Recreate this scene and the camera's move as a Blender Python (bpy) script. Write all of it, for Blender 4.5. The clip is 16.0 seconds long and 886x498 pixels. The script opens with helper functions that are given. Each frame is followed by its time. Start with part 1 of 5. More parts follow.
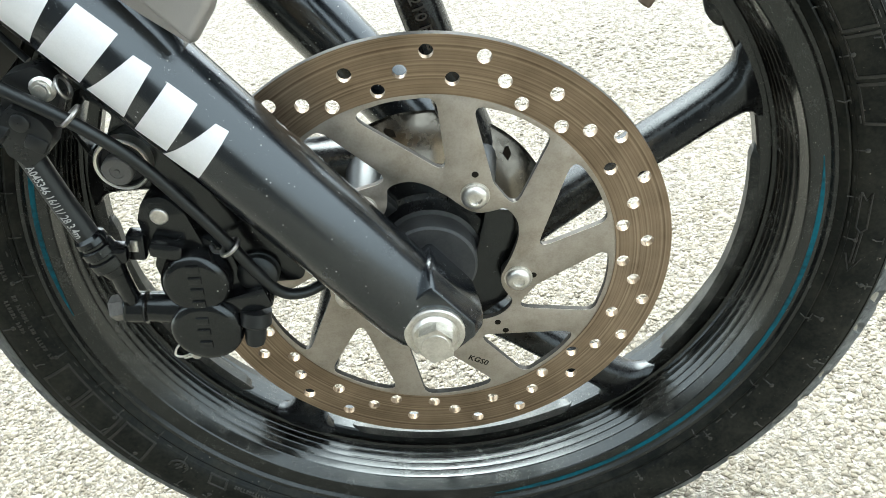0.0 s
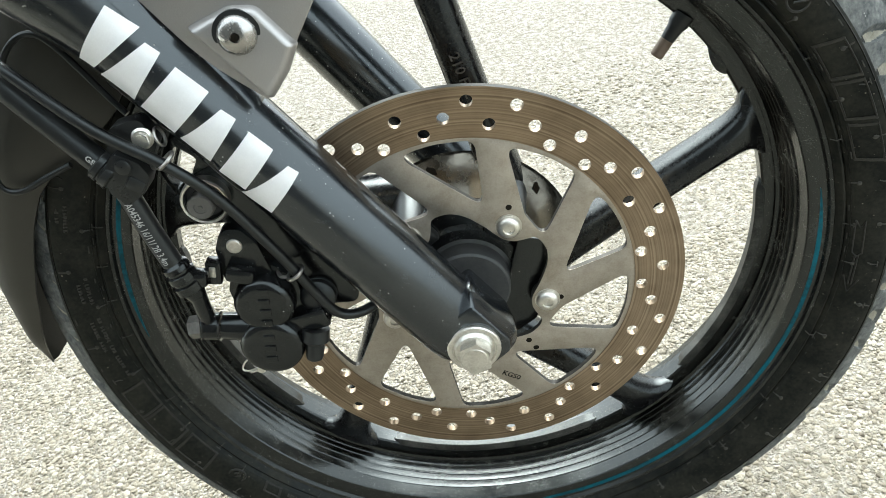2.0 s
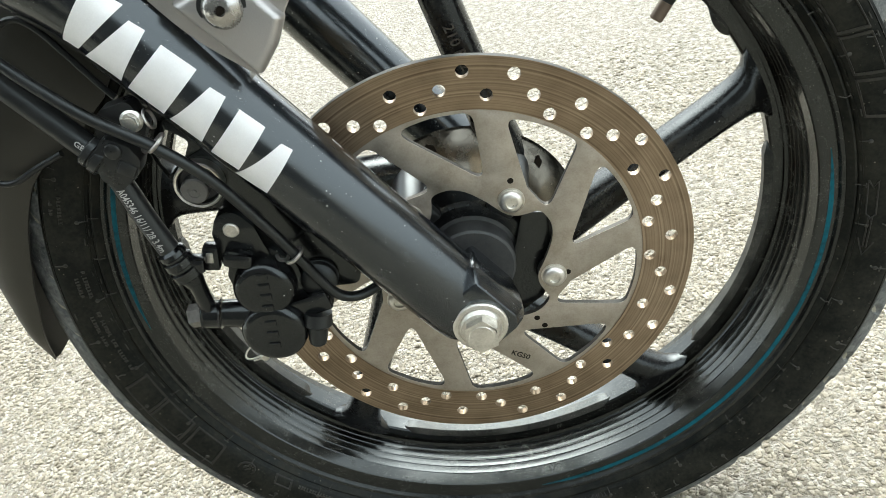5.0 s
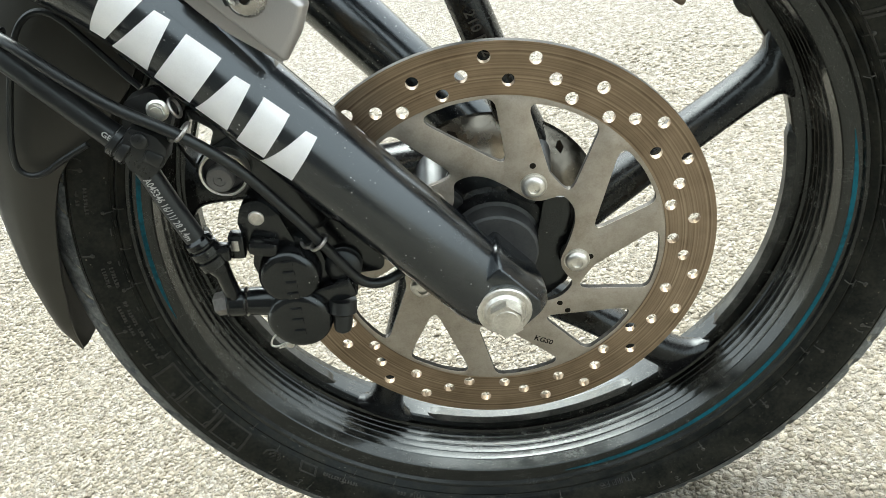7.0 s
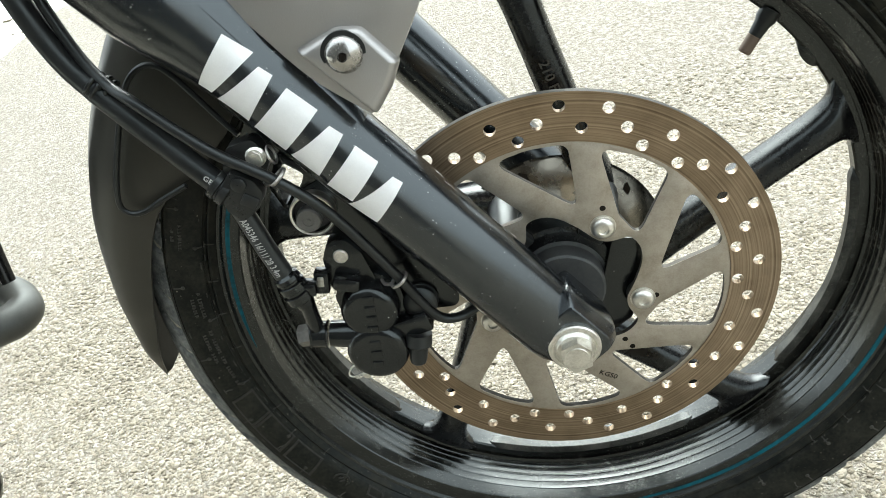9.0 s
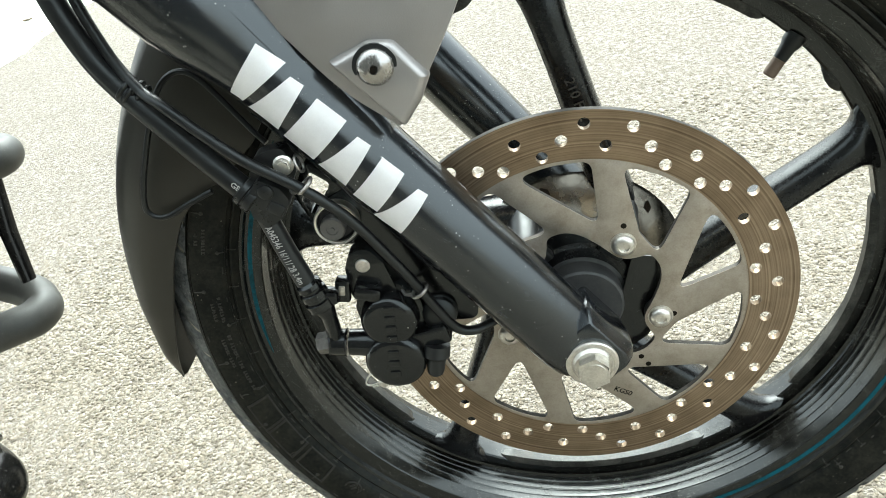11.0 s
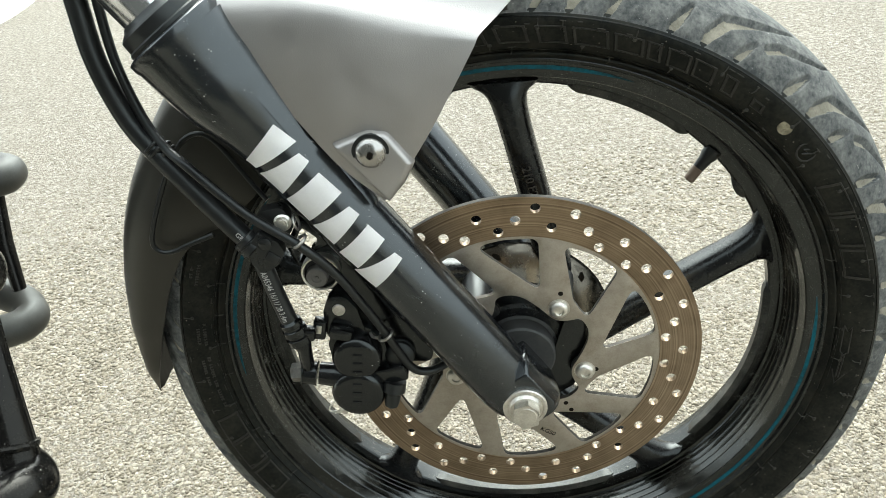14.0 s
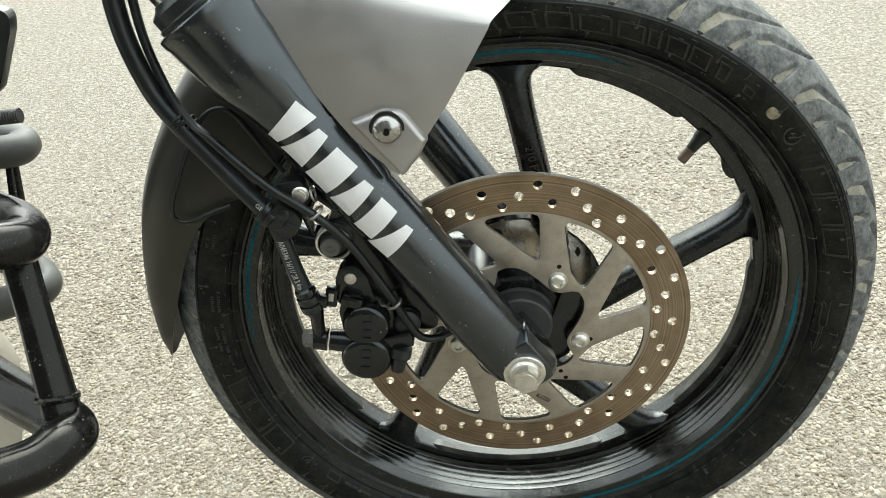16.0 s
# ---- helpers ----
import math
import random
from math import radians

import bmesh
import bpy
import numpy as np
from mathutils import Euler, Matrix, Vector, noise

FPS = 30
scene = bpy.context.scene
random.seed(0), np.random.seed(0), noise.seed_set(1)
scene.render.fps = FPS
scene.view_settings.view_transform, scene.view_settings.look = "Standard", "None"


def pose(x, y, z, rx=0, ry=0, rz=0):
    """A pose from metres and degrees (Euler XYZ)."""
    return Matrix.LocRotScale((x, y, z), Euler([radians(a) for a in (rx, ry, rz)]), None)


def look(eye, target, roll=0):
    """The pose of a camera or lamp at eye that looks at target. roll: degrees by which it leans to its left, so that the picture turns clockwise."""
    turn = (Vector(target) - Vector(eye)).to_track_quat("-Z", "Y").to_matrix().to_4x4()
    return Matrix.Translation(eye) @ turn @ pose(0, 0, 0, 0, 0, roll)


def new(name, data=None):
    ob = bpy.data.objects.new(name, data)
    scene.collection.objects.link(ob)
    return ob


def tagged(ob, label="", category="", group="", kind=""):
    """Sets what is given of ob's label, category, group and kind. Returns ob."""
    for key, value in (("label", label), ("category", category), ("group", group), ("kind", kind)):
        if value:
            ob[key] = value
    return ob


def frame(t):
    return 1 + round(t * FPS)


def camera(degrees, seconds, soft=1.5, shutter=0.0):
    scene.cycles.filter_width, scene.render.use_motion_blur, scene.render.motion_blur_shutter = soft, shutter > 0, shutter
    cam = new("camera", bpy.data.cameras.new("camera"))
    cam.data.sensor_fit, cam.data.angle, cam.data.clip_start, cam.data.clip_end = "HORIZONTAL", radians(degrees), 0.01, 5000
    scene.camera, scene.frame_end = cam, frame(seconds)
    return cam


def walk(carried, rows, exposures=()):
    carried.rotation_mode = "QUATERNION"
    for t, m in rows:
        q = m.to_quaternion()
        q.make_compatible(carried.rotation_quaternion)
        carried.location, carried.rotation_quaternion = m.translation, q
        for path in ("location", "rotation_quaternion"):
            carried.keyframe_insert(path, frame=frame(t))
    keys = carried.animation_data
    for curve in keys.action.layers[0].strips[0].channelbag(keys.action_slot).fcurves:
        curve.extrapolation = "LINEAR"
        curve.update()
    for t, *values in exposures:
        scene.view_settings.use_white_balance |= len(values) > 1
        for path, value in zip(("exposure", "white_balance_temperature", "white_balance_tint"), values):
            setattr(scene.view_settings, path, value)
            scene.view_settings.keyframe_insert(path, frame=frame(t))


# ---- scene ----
cam = camera(56.26, 16.0, soft=0.75)
PATH = [
    (0.0, 0.0341, -0.3690, 0.5894, 52.37, 9.15, -2.77),
    (0.5, 0.0399, -0.3827, 0.6014, 53.63, 9.80, -2.87),
    (1.0, 0.0245, -0.3995, 0.6069, 54.22, 10.04, -2.49),
    (1.5, 0.0248, -0.4143, 0.6231, 54.50, 10.12, -2.16),
    (2.0, 0.0267, -0.4164, 0.6215, 54.77, 10.32, -1.85),
    (2.5, 0.0298, -0.4157, 0.6151, 54.90, 10.53, -1.83),
    (3.0, 0.0342, -0.4131, 0.6110, 54.91, 11.20, -2.05),
    (3.5, 0.0379, -0.4139, 0.6084, 54.82, 11.81, -2.28),
    (4.0, 0.0354, -0.4143, 0.6068, 54.75, 12.12, -2.45),
    (6.5, 0.0217, -0.4154, 0.6017, 54.14, 13.29, -2.38),
    (7.0, 0.0219, -0.4175, 0.6038, 54.04, 13.61, -2.20),
    (7.5, 0.0244, -0.4177, 0.6066, 54.04, 13.90, -1.97),
    (8.0, 0.0222, -0.4245, 0.6177, 54.54, 14.45, -1.23),
    (8.5, 0.0157, -0.4331, 0.6301, 55.64, 14.70, -0.05),
    (9.0, 0.0070, -0.4307, 0.6303, 56.13, 14.62, 0.51),
    (11.5, -0.0006, -0.4334, 0.6364, 57.20, 13.27, 2.04),
    (12.0, 0.0006, -0.4333, 0.6357, 57.31, 12.85, 2.24),
    (12.5, 0.0014, -0.4421, 0.6554, 58.04, 10.38, 2.63),
    (13.0, -0.0019, -0.4617, 0.6784, 58.54, 8.71, 2.24),
    (13.5, -0.0029, -0.4739, 0.6904, 58.59, 8.05, 1.87),
    (14.0, -0.0065, -0.4940, 0.7079, 58.11, 6.78, 0.72),
    (14.5, -0.0183, -0.5023, 0.7097, 57.27, 5.96, 0.03),
    (15.0, -0.0221, -0.5045, 0.7109, 56.83, 5.41, -0.15),
    (15.5, -0.0259, -0.5160, 0.7167, 56.83, 5.34, -0.17),
    (16.0, -0.0257, -0.5249, 0.7210, 56.84, 5.30, -0.15),
]
walk(cam, [(t, pose(x, y, z, rx, ry, rz)) for t, x, y, z, rx, ry, rz in PATH], [(0.0, 2.12, 5850, 2), (1.0, 1.95, 5900, 2), (7.0, 1.87, 6100, 3), (12.0, 1.9, 6050, 1), (14.5, 1.57, 6250, 2), (16.0, 1.57, 6300, 2)])

# ---- world, sun ----
world = bpy.data.worlds.new("overcast_sky")
scene.world = world
world.use_nodes = True
wt = world.node_tree
sky = wt.nodes.new("ShaderNodeTexSky")
sky.sky_type, sky.sun_disc = "NISHITA", False
sky.sun_elevation, sky.sun_rotation = radians(50.2), radians(4.5)
sky.air_density, sky.dust_density = 1.0, 8.0
wt.nodes["Background"].inputs["Strength"].default_value = 0.15
pale = wt.nodes.new("ShaderNodeHueSaturation")
pale.inputs["Saturation"].default_value = 0.3
wt.links.new(sky.outputs["Color"], pale.inputs["Color"])
# an even layer of bright cloud over the sky
cloud = wt.nodes.new("ShaderNodeMix")
cloud.data_type = "RGBA"
cloud.inputs[0].default_value, cloud.inputs[7].default_value = 0.5, (6.6, 6.75, 6.85, 1)
wt.links.new(pale.outputs["Color"], cloud.inputs[6])
wt.links.new(cloud.outputs[2], wt.nodes["Background"].inputs["Color"])
sun = new("sun", bpy.data.lights.new("sun", "SUN"))
sun.data.energy, sun.data.angle, sun.data.color = 1.5, radians(60), (1.0, 0.97, 0.92)
sun.matrix_world = look((0.05, 0.64, 0.77), (0, 0, 0))


# ---- materials ----
def nodes(name):
    m = bpy.data.materials.new(name)
    m.use_nodes = True
    t = m.node_tree
    return m, t, t.nodes["Principled BSDF"]


def add(t, kind, **inputs):
    n = t.nodes.new(kind)
    for k, v in inputs.items():
        n.inputs[k.replace("_", " ")].default_value = v
    return n


def ramp(t, fac, stops):
    r = t.nodes.new("ShaderNodeValToRGB")
    el = r.color_ramp.elements
    while len(el) < len(stops):
        el.new(0.5)
    for e, (p, c) in zip(el, stops):
        e.position, e.color = p, (*c, 1)
    t.links.new(fac, r.inputs["Fac"])
    return r.outputs["Color"]


def bump(t, b, height, strength, distance):
    n = add(t, "ShaderNodeBump", Strength=strength, Distance=distance)
    t.links.new(height, n.inputs["Height"])
    t.links.new(n.outputs["Normal"], b.inputs["Normal"])
    return n


def surface(name, base, dirt, rough, metal=0.0, coat=0.0, grain=900.0, blotch=35.0, amount=0.5, speck=0.0,
            speck_colour=(0.5, 0.5, 0.47), relief=0.15, relief_depth=0.0004, specular=0.5, coat_rough=0.08, patchy=0.0, fleck=0.52, crisp=0.42, tint=(0.92, 1.0, 0.98)):
    """Paint, plastic, rubber or metal with blotches of dust, fine grain, uneven gloss and small chips."""
    m, t, b = nodes(name)
    co = t.nodes.new("ShaderNodeTexCoord").outputs["Object"]
    big = add(t, "ShaderNodeTexNoise", Scale=blotch, Detail=8.0, Roughness=0.72)
    fine = add(t, "ShaderNodeTexNoise", Scale=grain, Detail=4.0)
    for n in (big, fine):
        t.links.new(co, n.inputs["Vector"])
    mask = t.nodes.new("ShaderNodeMath")
    mask.operation = "MULTIPLY_ADD"
    t.links.new(fine.outputs["Fac"], mask.inputs[0])
    mask.inputs[1].default_value = 0.35
    t.links.new(big.outputs["Fac"], mask.inputs[2])
    col = ramp(t, mask.outputs[0], [(0.71 - crisp / 2, base), (0.71 + crisp / 2, tuple(a + (d - a) * amount for a, d in zip(base, dirt)))])
    if speck:
        # chips and grit at two sizes, thicker in some places than in others
        for k, f in enumerate((1.0, 2.7)):
            vo = add(t, "ShaderNodeTexVoronoi", Scale=speck * f)
            t.links.new(co, vo.inputs["Vector"])
            hit = ramp(t, vo.outputs["Distance"], [(0.06, (1, 1, 1)), (0.13, (0, 0, 0))])
            pick = add(t, "ShaderNodeTexNoise", Scale=speck * 0.3 * f, Detail=2.0)
            t.links.new(co, pick.inputs["Vector"])
            thin = ramp(t, pick.outputs["Fac"], [(fleck + 0.03 * k, (0, 0, 0)), (fleck + 0.1 + 0.03 * k, (1, 1, 1))])
            both = t.nodes.new("ShaderNodeMix")
            both.data_type, both.blend_type = "RGBA", "MULTIPLY"
            both.inputs[0].default_value = 1.0
            t.links.new(hit, both.inputs[6])
            t.links.new(thin, both.inputs[7])
            mix = t.nodes.new("ShaderNodeMix")
            mix.data_type = "RGBA"
            t.links.new(both.outputs[2], mix.inputs[0])
            t.links.new(col, mix.inputs[6])
            mix.inputs[7].default_value = (*speck_colour, 1)
            col = mix.outputs[2]
    t.links.new(col, b.inputs["Base Color"])
    rr = t.nodes.new("ShaderNodeMapRange")
    rr.inputs["From Min"].default_value, rr.inputs["From Max"].default_value = 0.45, 0.95
    rr.inputs["To Min"].default_value, rr.inputs["To Max"].default_value = max(0.05, rough - patchy), min(1.0, rough + 0.3 * amount + 0.08 + patchy)
    t.links.new(mask.outputs[0], rr.inputs["Value"])
    t.links.new(rr.outputs["Result"], b.inputs["Roughness"])
    b.inputs["Metallic"].default_value = metal
    b.inputs["Coat Weight"].default_value = coat
    b.inputs["Coat Roughness"].default_value = coat_rough
    b.inputs["Specular IOR Level"].default_value = specular
    if metal == 0.0:
        b.inputs["Specular Tint"].default_value = (*tint, 1.0)
    if relief:
        bump(t, b, mask.outputs[0] if patchy else fine.outputs["Fac"], relief, relief_depth)
    return m


def turned_metal(name, low, high, rough, rings, metal=1.0, turn=0.7):
    """Steel with fine rings round the wheel's axis, stained."""
    m, t, b = nodes(name)
    co = t.nodes.new("ShaderNodeTexCoord").outputs["Object"]
    off = t.nodes.new("ShaderNodeVectorMath")
    off.operation = "MULTIPLY_ADD"
    off.inputs[1].default_value, off.inputs[2].default_value = (1, 0, 1), (0, 0, -HUB)
    t.links.new(co, off.inputs[0])
    ln = t.nodes.new("ShaderNodeVectorMath")
    ln.operation = "LENGTH"
    t.links.new(off.outputs[0], ln.inputs[0])
    wave = t.nodes.new("ShaderNodeTexNoise")
    wave.noise_dimensions = "1D"
    wave.inputs["Scale"].default_value, wave.inputs["Detail"].default_value = rings, 4.0
    t.links.new(ln.outputs["Value"], wave.inputs["W"])
    stain = add(t, "ShaderNodeTexNoise", Scale=40.0, Detail=6.0)
    t.links.new(co, stain.inputs["Vector"])
    mx = t.nodes.new("ShaderNodeMath")
    mx.operation = "MULTIPLY_ADD"
    mx.inputs[1].default_value = 0.45
    t.links.new(stain.outputs["Fac"], mx.inputs[0])
    sc = t.nodes.new("ShaderNodeMath")
    sc.operation = "MULTIPLY"
    sc.inputs[1].default_value = 0.55
    t.links.new(wave.outputs["Fac"], sc.inputs[0])
    t.links.new(sc.outputs[0], mx.inputs[2])
    t.links.new(ramp(t, mx.outputs[0], [(0.32, low), (0.68, high)]), b.inputs["Base Color"])
    b.inputs["Metallic"].default_value, b.inputs["Roughness"].default_value = metal, rough
    tan = t.nodes.new("ShaderNodeTangent")
    tan.direction_type, tan.axis = "RADIAL", "Y"
    t.links.new(tan.outputs[0], b.inputs["Tangent"])
    b.inputs["Anisotropic"].default_value = turn
    bump(t, b, wave.outputs["Fac"], 0.25, 0.0003)
    return m


HUB = 0.300          # height of the axle above the machine's base point

M_TYRE = surface("tyre_rubber", (0.0028, 0.0031, 0.0026), (0.070, 0.064, 0.046), 0.40, amount=0.28, grain=420, blotch=42, relief=0.5, relief_depth=0.0006, specular=0.18, patchy=0.12, crisp=0.26, speck=220, speck_colour=(0.20, 0.18, 0.14), fleck=0.53)
M_TREAD = surface("worn_tread_rubber", (0.034, 0.037, 0.038), (0.27, 0.27, 0.25), 0.7, amount=0.66, grain=380, blotch=80, relief=0.7, relief_depth=0.0008, specular=0.3, crisp=0.36, patchy=0.1, speck=240, speck_colour=(0.32, 0.31, 0.29), fleck=0.5)
M_GROOVE = surface("dust_in_tread", (0.16, 0.147, 0.112), (0.34, 0.315, 0.25), 0.95, amount=1.0, grain=800, blotch=90)
M_RIM = surface("gloss_black_rim_paint", (0.0018, 0.0020, 0.0019), (0.12, 0.113, 0.092), 0.17, amount=0.13, grain=1700, blotch=75, relief=0.2, relief_depth=0.0004, specular=0.5, coat=0.12, coat_rough=0.08, speck=560, speck_colour=(0.26, 0.25, 0.215), patchy=0.06, fleck=0.40, crisp=0.30)
M_DUSTRIM = surface("dusty_rim_paint", (0.010, 0.010, 0.009), (0.17, 0.162, 0.14), 0.36, amount=0.45, grain=900, blotch=60, relief=0.4, relief_depth=0.0005, specular=0.4, speck=480, speck_colour=(0.34, 0.33, 0.29), patchy=0.1, fleck=0.46, crisp=0.3)
M_SPOKE = surface("gloss_black_spoke_paint", (0.0022, 0.0022, 0.003), (0.06, 0.056, 0.05), 0.2, amount=0.16, grain=700, blotch=50, relief=0.3, specular=0.42, patchy=0.08, speck=300, speck_colour=(0.2, 0.19, 0.18), fleck=0.58)
M_STRIPE = surface("teal_rim_stripe", (0.002, 0.085, 0.115), (0.004, 0.007, 0.008), 0.42, amount=1.0, grain=400, blotch=5.5, specular=0.25, crisp=0.24)
M_FORK = surface("satin_black_fork_paint", (0.0030, 0.0038, 0.0056), (0.040, 0.037, 0.034), 0.19, coat=0.5, coat_rough=0.17, tint=(0.88, 0.98, 1.0), amount=0.05, grain=1500, blotch=45, speck=250, speck_colour=(0.36, 0.35, 0.32), relief=0.08, specular=0.75, patchy=0.02, fleck=0.49)
M_ALLOY = surface("dark_alloy", (0.016, 0.016, 0.017), (0.08, 0.076, 0.07), 0.45, metal=0.3, amount=0.4, speck=200)
M_BLACK = surface("black_caliper_paint", (0.0028, 0.0028, 0.0032), (0.07, 0.064, 0.056), 0.16, amount=0.06, grain=600, blotch=90, speck=240, speck_colour=(0.34, 0.33, 0.30), specular=0.55, relief=0.14, relief_depth=0.0004, patchy=0.05, fleck=0.56)
M_PLASTIC = surface("black_plastic", (0.005, 0.005, 0.0055), (0.045, 0.042, 0.037), 0.3, amount=0.25, grain=800, blotch=70, specular=0.5, relief=0.25, patchy=0.1, speck=260, speck_colour=(0.2, 0.19, 0.17), fleck=0.57)
M_GUARD = surface("dark_grey_mudguard_plastic", (0.016, 0.0155, 0.012), (0.05, 0.047, 0.04), 0.36, tint=(1.0, 0.98, 0.88), amount=0.3, grain=1400, blotch=24, specular=0.5, patchy=0.06, speck=160, speck_colour=(0.12, 0.115, 0.1), fleck=0.62)
M_GREY = surface("metallic_grey_paint", (0.40, 0.388, 0.372), (0.47, 0.456, 0.437), 0.32, metal=0.85, amount=0.7, grain=1300, blotch=30, relief=0.22, speck=900, speck_colour=(0.62, 0.615, 0.59), fleck=0.40)
M_RUBBER = surface("hose_rubber", (0.0045, 0.0045, 0.005), (0.04, 0.038, 0.034), 0.33, amount=0.22, grain=700, blotch=70, specular=0.5, relief=0.2, patchy=0.08)
M_STEEL = surface("zinc_plated_steel", (0.78, 0.76, 0.70), (0.42, 0.39, 0.33), 0.27, metal=1.0, amount=0.7, grain=700, blotch=120, relief=0.1)
M_WORN = surface("worn_bright_steel", (0.52, 0.50, 0.46), (0.12, 0.11, 0.10), 0.3, metal=1.0, amount=0.8, grain=500, blotch=150, relief=0.3)
M_RING = surface("polished_ring_steel", (0.15, 0.138, 0.112), (0.07, 0.064, 0.052), 0.09, metal=1.0, amount=0.6, grain=500, blotch=70, relief=0.1, patchy=0.05)
M_CHROME = surface("chromed_steel", (0.75, 0.76, 0.77), (0.6, 0.6, 0.6), 0.10, metal=1.0, amount=0.3, relief=0.0)
M_DECAL = surface("silver_decal", (0.82, 0.82, 0.81), (0.62, 0.61, 0.59), 0.36, metal=0.2, amount=0.5, grain=1500, blotch=30)
M_PRINT = surface("pale_print", (0.42, 0.42, 0.40), (0.25, 0.25, 0.24), 0.6, amount=0.6)
M_BAND = turned_metal("brake_track_steel", (0.146, 0.106, 0.067), (0.385, 0.298, 0.204), 0.36, 700.0, metal=0.9)
M_CARRIER = surface("disc_centre_steel", (0.32, 0.285, 0.232), (0.57, 0.523, 0.447), 0.34, metal=0.85, amount=0.8, grain=900, blotch=90, relief=0.15, patchy=0.06)
M_WEB = surface("dull_dark_steel", (0.06, 0.056, 0.048), (0.14, 0.128, 0.108), 0.5, metal=0.6, amount=0.5, blotch=60)
M_SCUFF = surface("scuffed_rubber", (0.008, 0.0078, 0.007), (0.085, 0.075, 0.058), 0.42, amount=0.5, grain=500, blotch=90, relief=0.4, specular=0.3, patchy=0.12)
M_MARK = surface("dusty_rubber_ridge", (0.022, 0.021, 0.018), (0.085, 0.077, 0.060), 0.5, amount=0.6, grain=500, blotch=120, specular=0.3)
M_DUSTY = surface("dusty_grey_tube_paint", (0.030, 0.029, 0.025), (0.10, 0.096, 0.084), 0.42, amount=0.5, grain=900, blotch=40, specular=0.5, patchy=0.08, speck=180, speck_colour=(0.16, 0.15, 0.13), fleck=0.56)
M_TAN = surface("faded_tan_plastic", (0.32, 0.29, 0.23), (0.22, 0.20, 0.16), 0.7, amount=0.6)
M_BAR = surface("gloss_black_tube_paint", (0.0025, 0.0026, 0.003), (0.040, 0.037, 0.028), 0.14, amount=0.22, blotch=55, speck=260, speck_colour=(0.25, 0.24, 0.21), relief=0.16, patchy=0.09, fleck=0.50, specular=0.24, tint=(1.0, 0.98, 0.9))


# ---- building helpers: millimetres round the wheel's hub, x ahead, y across, z up ----
STRAIGHT = Matrix.Identity(4)
WHEEL = Matrix.Translation((-1.4, -1.76, 0.68)) @ Matrix.Rotation(radians(1.99), 4, (1.33, -0.559, -1.372))   # the wheel, turned slightly with the handlebar
DISC = WHEEL @ Matrix.Diagonal((1.010, 1, 1.010, 1))
SET = STRAIGHT       # the frame in which parts are being built


def part(name, bm, material, parent, label="", sharp=32):
    me = bpy.data.meshes.new(name)
    bmesh.ops.recalc_face_normals(bm, faces=bm.faces)
    bm.transform(SET)
    bm.transform(Matrix.Translation((0, 0, HUB)) @ Matrix.Diagonal((0.001, 0.001, 0.001, 1)))
    bm.to_mesh(me)
    bm.free()
    for m in material if isinstance(material, tuple) else (material,):
        me.materials.append(m)
    me.shade_smooth()
    me.set_sharp_from_angle(angle=radians(sharp))
    ob = new(name, me)
    ob.parent = parent
    return tagged(ob, label) if label else ob


def lathe(bm, profile, seg=96, a0=0.0, a1=360.0, centre=(0, 0), closed=True):
    """A ring round the axle from (y, r) pairs; a1 - a0 < 360 gives an arc with end caps."""
    full = abs(a1 - a0) > 359.9
    n = seg if full else seg + 1
    rings = []
    for i in range(n):
        a = radians(a0 + (a1 - a0) * i / seg)
        rings.append([bm.verts.new((centre[0] + r * math.cos(a), y, centre[1] + r * math.sin(a))) for y, r in profile])
    k = len(profile)
    for i in range(seg):
        p, q = rings[i], rings[(i + 1) % n]
        for j in range(k if closed else k - 1):
            bm.faces.new((p[j], p[(j + 1) % k], q[(j + 1) % k], q[j]))
    if not full and closed:
        bm.faces.new(rings[0])
        bm.faces.new(rings[-1][::-1])
    return bm


def spin(bm, origin, axis, profile, seg=24):
    """A turned solid: profile of (distance along axis, radius) from origin; closed at both ends."""
    z = Vector(axis).normalized()
    x = z.orthogonal().normalized()
    y = z.cross(x)
    o = Vector(origin)
    rings = []
    for d, r in profile:
        rings.append([bm.verts.new(o + z * d + (x * math.cos(2 * math.pi * i / seg) + y * math.sin(2 * math.pi * i / seg)) * max(r, 0.05)) for i in range(seg)])
    for p, q in zip(rings, rings[1:]):
        for i in range(seg):
            bm.faces.new((p[i], p[(i + 1) % seg], q[(i + 1) % seg], q[i]))
    bm.faces.new(rings[0][::-1])
    bm.faces.new(rings[-1])
    return bm


def smooth_path(pts, per=8):
    """Points along a smooth curve through pts."""
    v = [Vector(p) for p in pts]
    v = [v[0] * 2 - v[1]] + v + [v[-1] * 2 - v[-2]]
    out = []
    for a, b, c, d in zip(v, v[1:], v[2:], v[3:]):
        for i in range(per):
            s = i / per
            out.append(0.5 * (2 * b + (c - a) * s + (2 * a - 5 * b + 4 * c - d) * s * s + (3 * b - a - 3 * c + d) * s ** 3))
    out.append(v[-2].copy())
    return out


